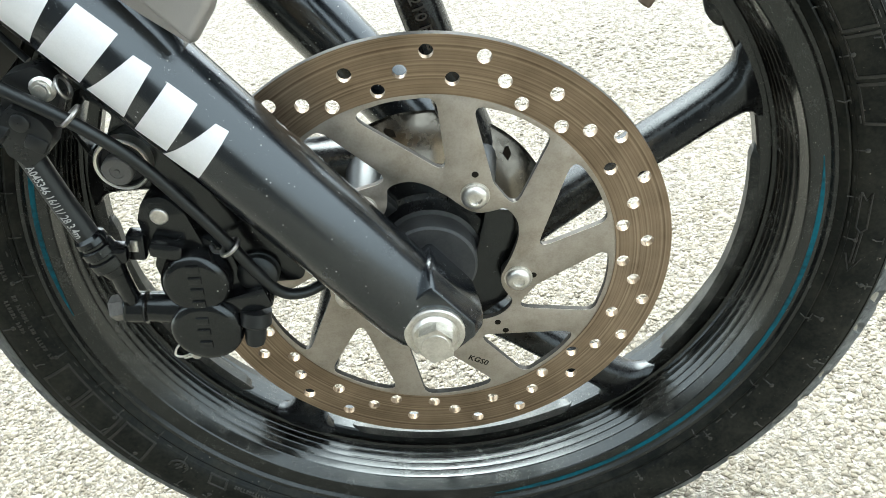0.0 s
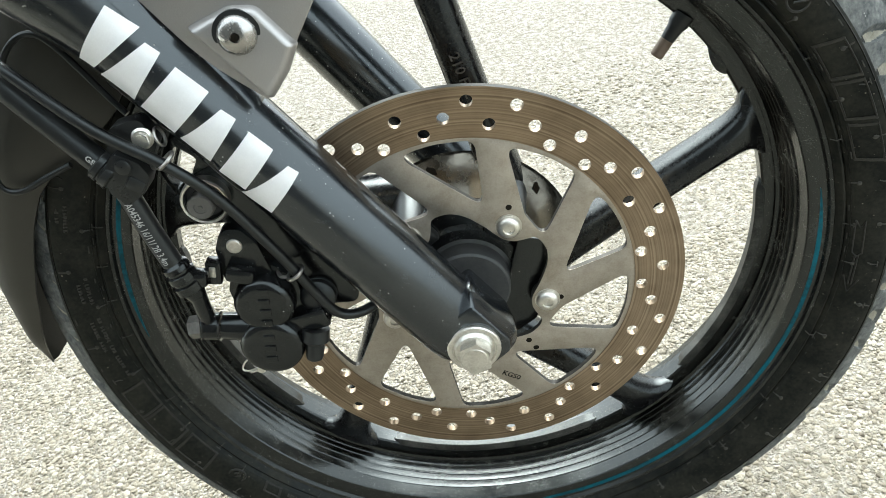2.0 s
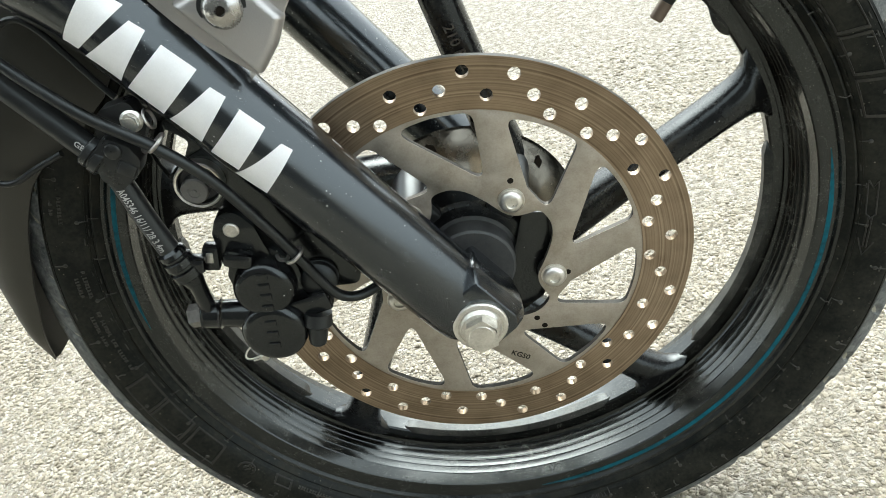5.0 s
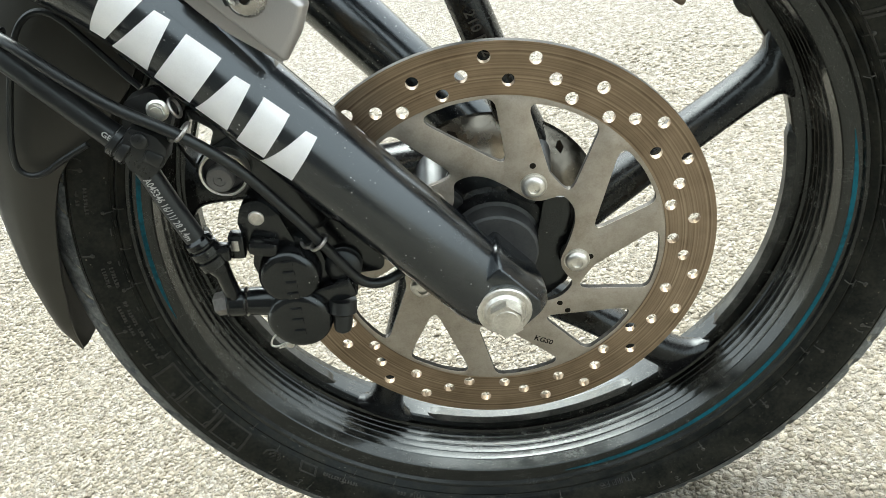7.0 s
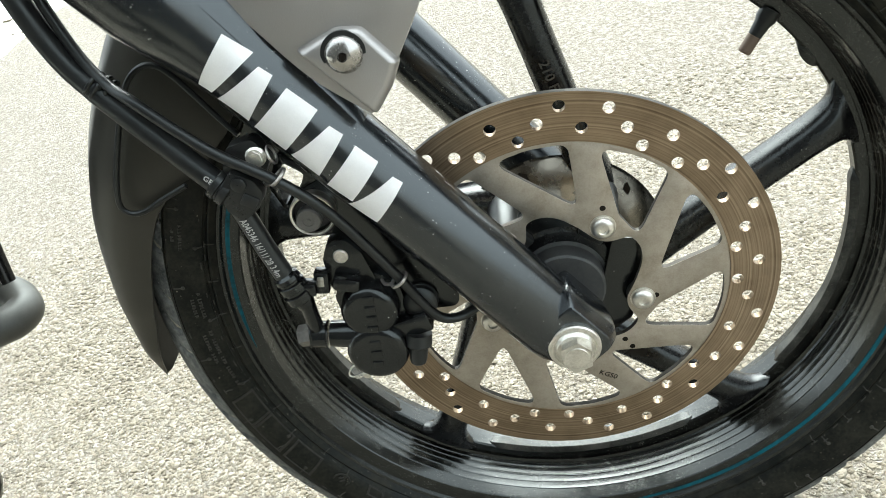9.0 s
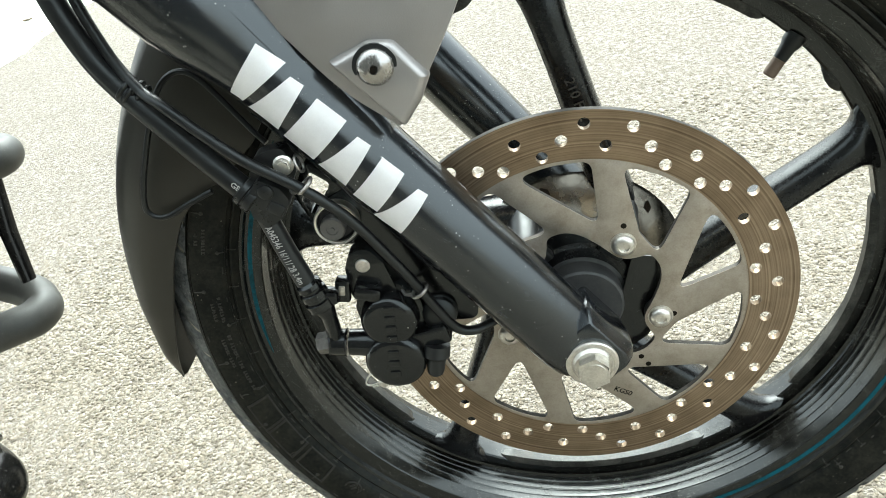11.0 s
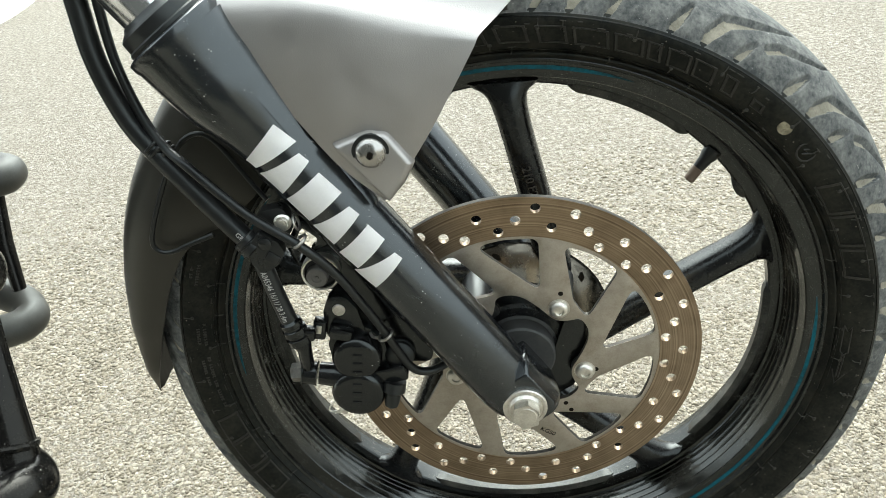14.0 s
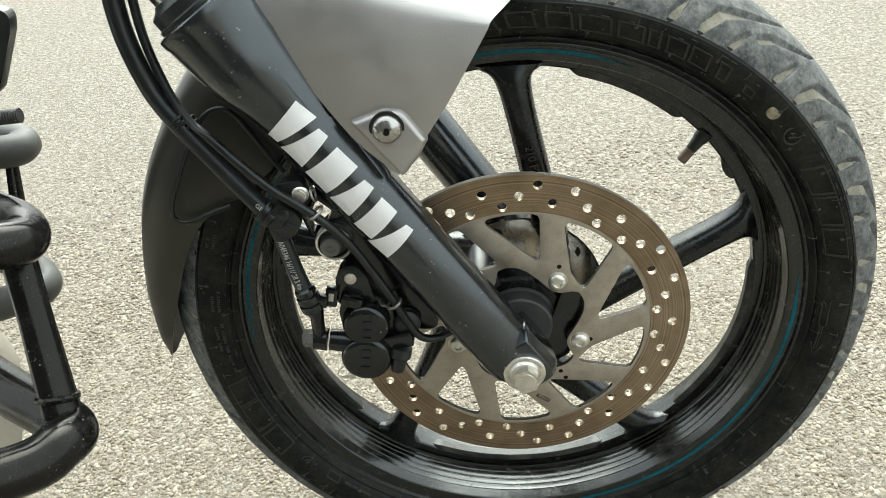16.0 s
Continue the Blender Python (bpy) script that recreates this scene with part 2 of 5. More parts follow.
def tube(bm, pts, radius, seg=14, flat=1.0, closed=False):
    """A round (or, with flat, oval) tube along points. radius: a number or one for each point."""
    pts = [Vector(p) for p in pts]
    n = len(pts)
    rad = radius if isinstance(radius, (list, tuple)) else [radius] * n
    rings, ref = [], None
    for i, p in enumerate(pts):
        a, b = pts[(i - 1) % n if closed else max(i - 1, 0)], pts[(i + 1) % n if closed else min(i + 1, n - 1)]
        d = (b - a).normalized()
        ref = d.orthogonal().normalized() if ref is None else (ref - d * ref.dot(d)).normalized()
        w = d.cross(ref)
        rings.append([bm.verts.new(p + (ref * math.cos(2 * math.pi * k / seg) + w * flat * math.sin(2 * math.pi * k / seg)) * rad[i]) for k in range(seg)])
    for i in range(n if closed else n - 1):
        p, q = rings[i], rings[(i + 1) % n]
        for k in range(seg):
            bm.faces.new((p[k], p[(k + 1) % seg], q[(k + 1) % seg], q[k]))
    if not closed:
        bm.faces.new(rings[0][::-1])
        bm.faces.new(rings[-1])
    return bm


def rounded(pts, radius, steps=5):
    """A polygon of (x, z) with its corners rounded."""
    out, n = [], len(pts)
    for i in range(n):
        p, a, b = (Vector((*pts[j % n], 0)) for j in (i, i - 1, i + 1))
        r = radius[i] if isinstance(radius, (list, tuple)) else radius
        u, v = (a - p), (b - p)
        half = u.angle(v) / 2
        cut = min(r / math.tan(half), 0.48 * u.length, 0.48 * v.length)
        s, e = p + u.normalized() * cut, p + v.normalized() * cut
        for k in range(steps + 1):
            f = k / steps
            q = s * (1 - f) ** 2 + p * 2 * f * (1 - f) + e * f * f
            out.append((q.x, q.y))
    return out


def circle(cx, cz, r, n=24, a0=0.0):
    return [(cx + r * math.cos(a0 + 2 * math.pi * i / n), cz + r * math.sin(a0 + 2 * math.pi * i / n)) for i in range(n)]


def plate(bm, outer, holes, y0, y1, chamfer=0.0):
    """A plate in the wheel's plane between y0 and y1, with holes through it. chamfer: of the rim of its y0 face."""
    from_loops = [outer, *holes]
    ends = []
    for y in (y0, y1):
        loops, edges = [], []
        for loop in from_loops:
            vs = [bm.verts.new((x, y, z)) for x, z in loop]
            edges += [bm.edges.new((a, b)) for a, b in zip(vs, vs[1:] + vs[:1])]
            loops.append(vs)
        bmesh.ops.triangle_fill(bm, edges=edges, use_beauty=True, use_dissolve=False)
        ends.append(loops)
    rim = []
    for p, q in zip(*ends):
        for i in range(len(p)):
            j = (i + 1) % len(p)
            bm.faces.new((p[i], p[j], q[j], q[i]))
            rim.append(bm.edges.get((p[i], p[j])))
    if chamfer:
        bmesh.ops.bevel(bm, geom=rim, offset=chamfer, segments=2, profile=0.5, affect="EDGES", clamp_overlap=True)
    return bm


def polar(r, a):
    return (r * math.cos(radians(a)), r * math.sin(radians(a)))


def block(bm, centre, size, turn=(0, 0, 0), bevel=1.0):
    """A box with rounded edges."""
    made = bmesh.ops.create_cube(bm, size=1, matrix=Matrix.Translation(centre) @ pose(0, 0, 0, *turn) @ Matrix.Diagonal((*size, 1)))
    if bevel:
        edges = list({e for v in made["verts"] for e in v.link_edges})
        bmesh.ops.bevel(bm, geom=edges, offset=bevel, segments=2, profile=0.5, affect="EDGES", clamp_overlap=True)
    return bm


def lettering(text, size, bold=0.0):
    """The outline of a short text as flat triangles: points and faces."""
    cu = bpy.data.curves.new("text", "FONT")
    cu.body, cu.size, cu.resolution_u, cu.offset = text, size, 2, bold
    ob = new("text", cu)
    me = bpy.data.meshes.new_from_object(ob.evaluated_get(bpy.context.evaluated_depsgraph_get()))
    pts, faces = [v.co.copy() for v in me.vertices], [tuple(p.vertices) for p in me.polygons]
    bpy.data.objects.remove(ob)
    bpy.data.curves.remove(cu)
    if bold:
        bm = bmesh.new()
        bm.from_mesh(me)
        bmesh.ops.triangulate(bm, faces=bm.faces)
        long = [e for e in bm.edges if e.calc_length() > size * 0.3]
        bmesh.ops.subdivide_edges(bm, edges=long, cuts=4)
        bmesh.ops.triangulate(bm, faces=bm.faces)
        bm.verts.index_update()
        pts, faces = [v.co.copy() for v in bm.verts], [tuple(v.index for v in f.verts) for f in bm.faces]
        bm.free()
    bpy.data.meshes.remove(me)
    return pts, faces


def hexagon(cx, cz, r, a0=0.0):
    return circle(cx, cz, r, 6, a0)


# ---- ground ----
GROUND = 0.0115      # the road's height under the tyre


def chip_material(name, dark, light, scale, tint, relief, stones=False):
    """Bonded stone chips: cells of uneven height and tone at two sizes, with grit between."""
    m, t, b = nodes(name)
    co = t.nodes.new("ShaderNodeTexCoord").outputs["Object"]
    warp = add(t, "ShaderNodeTexNoise", Scale=scale * 0.9, Detail=3.0)
    t.links.new(co, warp.inputs["Vector"])
    mv = t.nodes.new("ShaderNodeVectorMath")
    mv.operation = "MULTIPLY_ADD"
    k = 2.3 / scale
    mv.inputs[1].default_value = (k, k, k)
    t.links.new(warp.outputs["Color"], mv.inputs[0])
    t.links.new(co, mv.inputs[2])

    def node(kind, op, *args):
        n = t.nodes.new(kind)
        n.operation = op
        for i, v in enumerate(args):
            if isinstance(v, (int, float)):
                n.inputs[i].default_value = v
            else:
                t.links.new(v, n.inputs[i])
        return n.outputs[0]

    cells = []
    for f in (1.0, 2.1):
        c = add(t, "ShaderNodeTexVoronoi", Scale=scale * f)
        t.links.new(mv.outputs[0], c.inputs["Vector"])
        sep = t.nodes.new("ShaderNodeSeparateColor")
        t.links.new(c.outputs["Color"], sep.inputs[0])
        cells.append((c.outputs["Distance"], sep.outputs[0], sep.outputs[1]))
    fine = add(t, "ShaderNodeTexNoise", Scale=scale * 2.5, Detail=5.0, Roughness=0.7)
    wide = add(t, "ShaderNodeTexNoise", Scale=2.2, Detail=6.0)
    for n in (fine, wide):
        t.links.new(co, n.inputs["Vector"])
    tone = node("ShaderNodeMath", "MULTIPLY_ADD", cells[0][1], 0.34, node("ShaderNodeMath", "MULTIPLY_ADD", cells[1][1], 0.22,
                node("ShaderNodeMath", "MULTIPLY_ADD", fine.outputs["Fac"], 0.28, node("ShaderNodeMath", "MULTIPLY", wide.outputs["Fac"], 0.30))))
    stops = [(0.28, dark), (0.52, light), (0.80, tint)]
    if not stones:
        t.links.new(ramp(t, tone, stops), b.inputs["Base Color"])
    b.inputs["Roughness"].default_value = 0.8
    # each chip is a small dome of its own height, some tilted out of the bed
    dome = node("ShaderNodeMath", "MULTIPLY_ADD", cells[0][0], -0.9, node("ShaderNodeMath", "MULTIPLY", cells[0][2], 0.75))
    grit = node("ShaderNodeMath", "MULTIPLY_ADD", cells[1][0], -0.35, node("ShaderNodeMath", "MULTIPLY", fine.outputs["Fac"], 0.35))
    height = node("ShaderNodeMath", "ADD", dome, grit)
    if stones:
        # broken chips, joints darkened in colour for dirt and crevice shade, smaller ones wedged between
        gaps = []
        for f, w in ((0.66, 0.36), (1.5, 0.24)):
            e = add(t, "ShaderNodeTexVoronoi", Scale=scale * f)
            e.feature = "DISTANCE_TO_EDGE"
            t.links.new(mv.outputs[0], e.inputs["Vector"])
            gaps.append(node("ShaderNodeMath", "MINIMUM", node("ShaderNodeMath", "DIVIDE", e.outputs["Distance"], w), 1.0))
        c = add(t, "ShaderNodeTexVoronoi", Scale=scale * 0.66)
        t.links.new(mv.outputs[0], c.inputs["Vector"])
        sep = t.nodes.new("ShaderNodeSeparateColor")
        t.links.new(c.outputs["Color"], sep.inputs[0])
        tone = node("ShaderNodeMath", "MULTIPLY_ADD", sep.outputs[0], 0.30, node("ShaderNodeMath", "MULTIPLY_ADD", cells[0][1], 0.16,
                    node("ShaderNodeMath", "MULTIPLY_ADD", fine.outputs["Fac"], 0.42, node("ShaderNodeMath", "MULTIPLY", wide.outputs["Fac"], 0.24))))
        chip = ramp(t, tone, [(0.26, tuple(0.35 * d + 0.65 * l for d, l in zip(dark, light))), (0.52, light), (0.82, tint)])
        joint = node("ShaderNodeMath", "MULTIPLY", gaps[0], node("ShaderNodeMath", "MULTIPLY_ADD", gaps[1], 0.35, 0.65))
        part_full = add(t, "ShaderNodeTexNoise", Scale=scale * 0.55, Detail=3.0)
        t.links.new(co, part_full.inputs["Vector"])
        filled = node("ShaderNodeMath", "MULTIPLY_ADD", part_full.outputs["Fac"], 2.6, -0.85)
        joint_tone = node("ShaderNodeMath", "MAXIMUM", joint, node("ShaderNodeMath", "MINIMUM", filled, 1.0))
        mix = t.nodes.new("ShaderNodeMix")
        mix.data_type = "RGBA"
        t.links.new(joint_tone, mix.inputs[0])
        mix.inputs[6].default_value = (*dark, 1)
        t.links.new(chip, mix.inputs[7])
        t.links.new(mix.outputs[2], b.inputs["Base Color"])
        height = node("ShaderNodeMath", "MULTIPLY_ADD", joint, 0.8, node("ShaderNodeMath", "MULTIPLY_ADD", sep.outputs[1], 0.5, node("ShaderNodeMath", "MULTIPLY", fine.outputs["Fac"], 0.45)))
    bump(t, b, height, 1.0, relief)
    return m


M_ROAD = chip_material("chipped_stone_road", (0.112, 0.093, 0.064), (0.325, 0.298, 0.240), 190.0, (0.44, 0.415, 0.352), 0.0042, True)
M_SLAB = chip_material("pale_concrete", (0.40, 0.39, 0.34), (0.53, 0.52, 0.46), 90.0, (0.62, 0.61, 0.56), 0.001)


def stone_material():
    """Single chips: each its own grey, beige or whitish tone, with fine grain and dust."""
    m, t, b = nodes("stone_chip")
    geo = t.nodes.new("ShaderNodeNewGeometry")
    co = t.nodes.new("ShaderNodeTexCoord").outputs["Object"]
    fine = add(t, "ShaderNodeTexNoise", Scale=520.0, Detail=4.0, Roughness=0.7)
    wide = add(t, "ShaderNodeTexNoise", Scale=3.0, Detail=5.0)
    for n in (fine, wide):
        t.links.new(co, n.inputs["Vector"])
    tone = geo.outputs["Random Per Island"]
    scale_down = t.nodes.new("ShaderNodeMath")
    scale_down.operation = "MULTIPLY"
    scale_down.inputs[1].default_value = 0.55
    t.links.new(tone, scale_down.inputs[0])
    tone = scale_down.outputs[0]
    for n, k in ((fine, 0.4), (wide, 0.2)):
        mad = t.nodes.new("ShaderNodeMath")
        mad.operation = "MULTIPLY_ADD"
        t.links.new(n.outputs["Fac"], mad.inputs[0])
        mad.inputs[1].default_value = k
        t.links.new(tone, mad.inputs[2])
        tone = mad.outputs[0]
    t.links.new(ramp(t, tone, [(0.25, (0.085, 0.069, 0.045)), (0.42, (0.178, 0.153, 0.108)), (0.68, (0.240, 0.212, 0.156)), (0.90, (0.36, 0.332, 0.262))]), b.inputs["Base Color"])
    b.inputs["Roughness"].default_value = 0.72
    bump(t, b, fine.outputs["Fac"], 0.8, 0.0016)
    return m


M_CHIP = stone_material()


def ground_sheet():
    """One sheet to the horizon: fine and rough near the wheel, plain further out."""
    def axis(lo, hi, step, last, far):
        """Fine steps from lo to hi, widening from step to last, then ever wider out to far on both sides."""
        inner, v = [], lo
        while v < hi:
            inner.append(v)
            v += step + (last - step) * max(0.0, (v - lo) / (hi - lo) - 0.4) / 0.6
        up, d, v = [], last, inner[-1]
        while v < far:
            d *= 1.5
            v += d
            up.append(v)
        down, d, v = [], step, lo
        while v > -far:
            d *= 1.5
            v -= d
            down.append(v)
        return np.array(down[::-1] + inner + up)

    X0, X1, Y0, Y1 = -1.75, 1.05, -0.20, 2.70
    xs, ys = axis(X0, X1, 0.0060, 0.0060, 800.0), axis(Y0, Y1, 0.0055, 0.0080, 800.0)
    gx, gy = np.meshgrid(xs, ys, indexing="ij")
    rng = np.random.default_rng(5)
    lo = rng.random((256, 256))

    def value(x, y, size, shift):
        u, v = x / size + shift, y / size + shift * 1.7
        i, j = np.floor(u).astype(int), np.floor(v).astype(int)
        f, g = u - i, v - j
        f, g = f * f * (3 - 2 * f), g * g * (3 - 2 * g)
        a, b, c, d = lo[i % 256, j % 256], lo[(i + 1) % 256, j % 256], lo[i % 256, (j + 1) % 256], lo[(i + 1) % 256, (j + 1) % 256]
        return (a * (1 - f) + b * f) * (1 - g) + (c * (1 - f) + d * f) * g

    # chips about 9 mm across: nearest of jittered seeds, each with its own height, tilt and tone
    size = 0.0098
    table = rng.random((512, 512, 6))
    u, v = gx / size + 1.4 * value(gx, gy, 0.02, 3.1), gy / size + 1.4 * value(gx, gy, 0.02, 5.9)
    iu, iv = np.floor(u).astype(int), np.floor(v).astype(int)
    best, second = np.full(gx.shape, 9.0), np.full(gx.shape, 9.0)
    pick = np.zeros(gx.shape + (6,))
    off = np.zeros(gx.shape + (2,))
    for di in (-1, 0, 1):
        for dj in (-1, 0, 1):
            c = table[(iu + di) % 512, (iv + dj) % 512]
            dx, dy = u - (iu + di + c[..., 0]), v - (iv + dj + c[..., 1])
            d = np.hypot(dx * (0.8 + 0.5 * c[..., 5]), dy)
            near_one = d < best
            second = np.where(near_one, best, np.minimum(second, d))
            best = np.where(near_one, d, best)
            pick = np.where(near_one[..., None], c, pick)
            off = np.where(near_one[..., None], np.stack([dx, dy], -1), off)
    edge = np.clip((second - best) / 0.35, 0, 1)
    h = edge * (0.0009 + 0.0022 * pick[..., 2]) + ((pick[..., 3] - 0.5) * off[..., 0] + (pick[..., 4] - 0.5) * off[..., 1]) * 0.0032 * edge
    h = h + (value(gx, gy, 0.05, 9.7) - 0.5) * 0.002 + (value(gx, gy, 0.3, 1.3) - 0.5) * 0.003
    near = (gx > X0) & (gx < X1) & (gy > Y0) & (gy < Y1)
    h = np.where(near, h * 0.45, 0.0012) - 0.0002
    verts = np.stack([gx, gy, h], -1).reshape(-1, 3)
    nx, ny = len(xs), len(ys)
    i, j = np.meshgrid(np.arange(nx - 1), np.arange(ny - 1), indexing="ij")
    a = (i * ny + j).ravel()
    faces = np.stack([a, a + ny, a + ny + 1, a + 1], 1)
    me = bpy.data.meshes.new("ground")
    me.vertices.add(len(verts))
    me.vertices.foreach_set("co", verts.ravel())
    me.loops.add(faces.size)
    me.loops.foreach_set("vertex_index", faces.ravel())
    me.polygons.add(len(faces))
    me.polygons.foreach_set("loop_start", np.arange(0, faces.size, 4))
    me.update(calc_edges=True)
    me.shade_smooth()
    me.materials.append(M_ROAD)
    ob = new("ground", me)
    ob.location.z = GROUND
    return tagged(ob, "pale grey-beige road of rough bonded stone chips", "road", kind="structure")


road = ground_sheet()


def stone_chips():
    """The loose-looking chips of the road's surface round the wheel: flat broken stones, close together, no two alike."""
    rng = np.random.default_rng(12)
    kinds = []
    for k in range(10):
        # a broken outline of five to seven corners, bevelled towards a worn, almost level top
        n = 5 + k % 3
        turn = (np.arange(n) + rng.uniform(-0.28, 0.28, n)) * 2 * math.pi / n
        out = rng.uniform(0.82, 1.22, n)
        rim_low = np.stack([out * np.cos(turn), out * np.sin(turn), np.full(n, -0.45)], 1)
        rim_mid = rim_low * (0.97, 0.97, 0) + np.stack([np.zeros(n), np.zeros(n), rng.uniform(0.05, 0.25, n)], 1)
        rim_top = rim_low * (0.70, 0.70, 0) + np.stack([rng.uniform(-0.06, 0.06, n), rng.uniform(-0.06, 0.06, n), rng.uniform(0.36, 0.50, n)], 1)
        tri = []
        for ring in (0, n):
            for i in range(n):
                j = (i + 1) % n
                tri += [(ring + i, ring + j, ring + n + j), (ring + i, ring + n + j, ring + n + i)]
        tri += [(2 * n, 2 * n + i, 2 * n + i + 1) for i in range(1, n - 1)]
        kinds.append((np.concatenate([rim_low, rim_mid, rim_top]), np.array(tri)))
    verts, faces, base = [], [], 0
    y = -0.06
    while y < 1.0:
        step = 0.0044 * (1.0 + 0.7 * max(0.0, y - 0.3))
        row = np.arange(-0.62 - 0.62 * y, 0.36 + 0.48 * y, step)
        row = row + rng.uniform(-0.4, 0.4, len(row)) * step + step * 0.5 * rng.random()
        for x in row[rng.random(len(row)) > (y - 0.45) / 0.55]:
            pts, tri = kinds[rng.integers(10)]
            a = rng.uniform(0, 2 * math.pi)
            r = step * rng.choice((0.36, 0.46, 0.56, 0.68, 0.86), p=(0.16, 0.28, 0.30, 0.18, 0.08))
            q = pts * (r * rng.uniform(0.9, 1.2), r * rng.uniform(0.8, 1.0), min(r, 0.0048) * 0.85)
            tilt, roll = rng.normal(0, 0.2, 2)
            q = q + np.stack([np.zeros(len(q)), np.zeros(len(q)), q[:, 0] * tilt + q[:, 1] * roll], 1)
            c, n = math.cos(a), math.sin(a)
            verts.append(np.stack([q[:, 0] * c - q[:, 1] * n + x, q[:, 0] * n + q[:, 1] * c + y + rng.uniform(-0.4, 0.4) * step, q[:, 2] - 0.0002 + rng.uniform(-0.0004, 0.0004)], 1))
            faces.append(tri + base)
            base += len(pts)
        y += step * 0.9
    v, f = np.concatenate(verts), np.concatenate(faces)
    me = bpy.data.meshes.new("stone_chips")
    me.vertices.add(len(v))
    me.vertices.foreach_set("co", v.ravel())
    me.loops.add(f.size)
    me.loops.foreach_set("vertex_index", f.ravel())
    me.polygons.add(len(f))
    me.polygons.foreach_set("loop_start", np.arange(0, f.size, 3))
    me.update(calc_edges=True)
    me.materials.append(M_CHIP)
    ob = new("stone_chips", me)
    ob.parent = road
    return tagged(ob, "broken pale grey and beige stone chips", kind="stuff")


stone_chips()


def pale_verge():
    bm = bmesh.new()
    rng = random.Random(4)
    edge = [(-1.73 + rng.uniform(-0.03, 0.03), y * 0.12) for y in range(-30, 120)]
    top = [bm.verts.new((x, y, GROUND + 0.008)) for x, y in edge]
    far = [bm.verts.new((-9.0, y, GROUND + 0.008)) for x, y in edge]
    low = [bm.verts.new((x + 0.006, y, GROUND - 0.01)) for x, y in edge]
    for i in range(len(edge) - 1):
        bm.faces.new((far[i], top[i], top[i + 1], far[i + 1]))
        bm.faces.new((top[i], low[i], low[i + 1], top[i + 1]))
    me = bpy.data.meshes.new("pavement")
    bm.to_mesh(me)
    bm.free()
    me.materials.append(M_SLAB)
    return tagged(new("pavement", me), "pale concrete strip along the road's edge", "pavement", kind="structure")


pale_verge()


def dry_leaf(x, y, length, turn):
    """A curled dry leaf on the pale strip."""
    bm = bmesh.new()
    rows = []
    for i in range(7):
        f = i / 6
        wide = 0.30 * length * math.sin(math.pi * min(1.0, 0.08 + 0.92 * f)) ** 0.8 + 0.0004
        rows.append([bm.verts.new(((f - 0.5) * length, wide * k, 0.0010 + 0.10 * length * (abs(k) ** 2) + 0.12 * length * (f - 0.5) ** 2)) for k in (-1, -0.5, 0, 0.5, 1)])
    for p, q in zip(rows, rows[1:]):
        for k in range(4):
            bm.faces.new((p[k], p[k + 1], q[k + 1], q[k]))
    bmesh.ops.solidify(bm, geom=list(bm.faces), thickness=0.0006)
    bm.transform(pose(x, y, GROUND + 0.0082, 0, 0, turn))
    me = bpy.data.meshes.new("dry_leaf")
    bm.to_mesh(me)
    bm.free()
    me.materials.append(M_LEAF)
    return tagged(new("dry_leaf", me), "small curled dry brown leaf on pale concrete", "leaf", "fallen leaves")


M_LEAF = surface("dry_leaf_brown", (0.14, 0.115, 0.07), (0.26, 0.22, 0.15), 0.7, amount=0.8, grain=600, blotch=120)
for place in ((-1.956, 2.770, 0.040, 10), (-1.765, 2.503, 0.018, 15), (-1.811, 2.519, 0.018, -20), (-1.903, 2.616, 0.009, 70)):
    dry_leaf(*place)

# an unseen wall added behind the camera to darken reflections and cut skylight
M_WALL = surface("dark_shade_wall", (0.026, 0.026, 0.025), (0.05, 0.049, 0.046), 0.9, amount=0.8, grain=60, blotch=2.5, relief=0.4)


def shade_wall(name, lo, hi, label):
    bm = bmesh.new()
    c, d = (Vector(lo) + Vector(hi)) / 2, Vector(hi) - Vector(lo)
    bmesh.ops.create_cube(bm, size=1, matrix=Matrix.Translation(c) @ Matrix.Diagonal((*d, 1)))
    bmesh.ops.bevel(bm, geom=list(bm.edges), offset=0.02, segments=2, profile=0.5, affect="EDGES")
    me = bpy.data.meshes.new(name)
    bm.to_mesh(me)
    bm.free()
    me.materials.append(M_WALL)
    return tagged(new(name, me), label, "wall", kind="structure")


shade_wall("shade_wall_south", (-7.0, -1.85, -0.05), (0.45, -1.60, 2.4), "unseen dark wall added behind the camera to darken reflections")

# ---- the motorcycle's front end ----
LEAN = -3.63
bike = new("motorcycle")
bike.matrix_world = Matrix.Translation((0, 0, 0.3008)) @ pose(0, 0, 0, LEAN) @ Matrix.Translation((0, 0, -HUB))
tagged(bike, "black motorcycle with grey trim parked on its side stand", "motorcycle")
MID = 52.0           # the wheel's middle plane


# tyre
SET = WHEEL
SIDE = [(228, 10.0), (230.5, 7.2), (231.6, 6.2), (232.6, 6.4), (233.4, 7.6), (236, 4.6), (240, 2.2), (246, 0.0), (252, -1.4), (256, -1.6), (259.3, -0.6)]
SHOULDER, CROWN, HALF = 259.3, 290.0, 52.6


def side_y(r):
    """The sidewall's near face at radius r."""
    return float(np.interp(r, [p[0] for p in SIDE], [p[1] for p in SIDE]))


def tyre():
    side = [(y, r) for r, y in SIDE] + [(3, 262)]
    prof = side + [(14, 270), (2 * MID - 14, 270)] + [(2 * MID - y, r) for y, r in side[::-1]] + [(84, 256), (52, 262), (20, 256)]
    bm = lathe(bmesh.new(), prof, 180)
    return part("tyre", bm, M_TYRE, bike, "black tubeless tyre with dusty sidewall and raised lettering", 40)


tyre_ob = tyre()


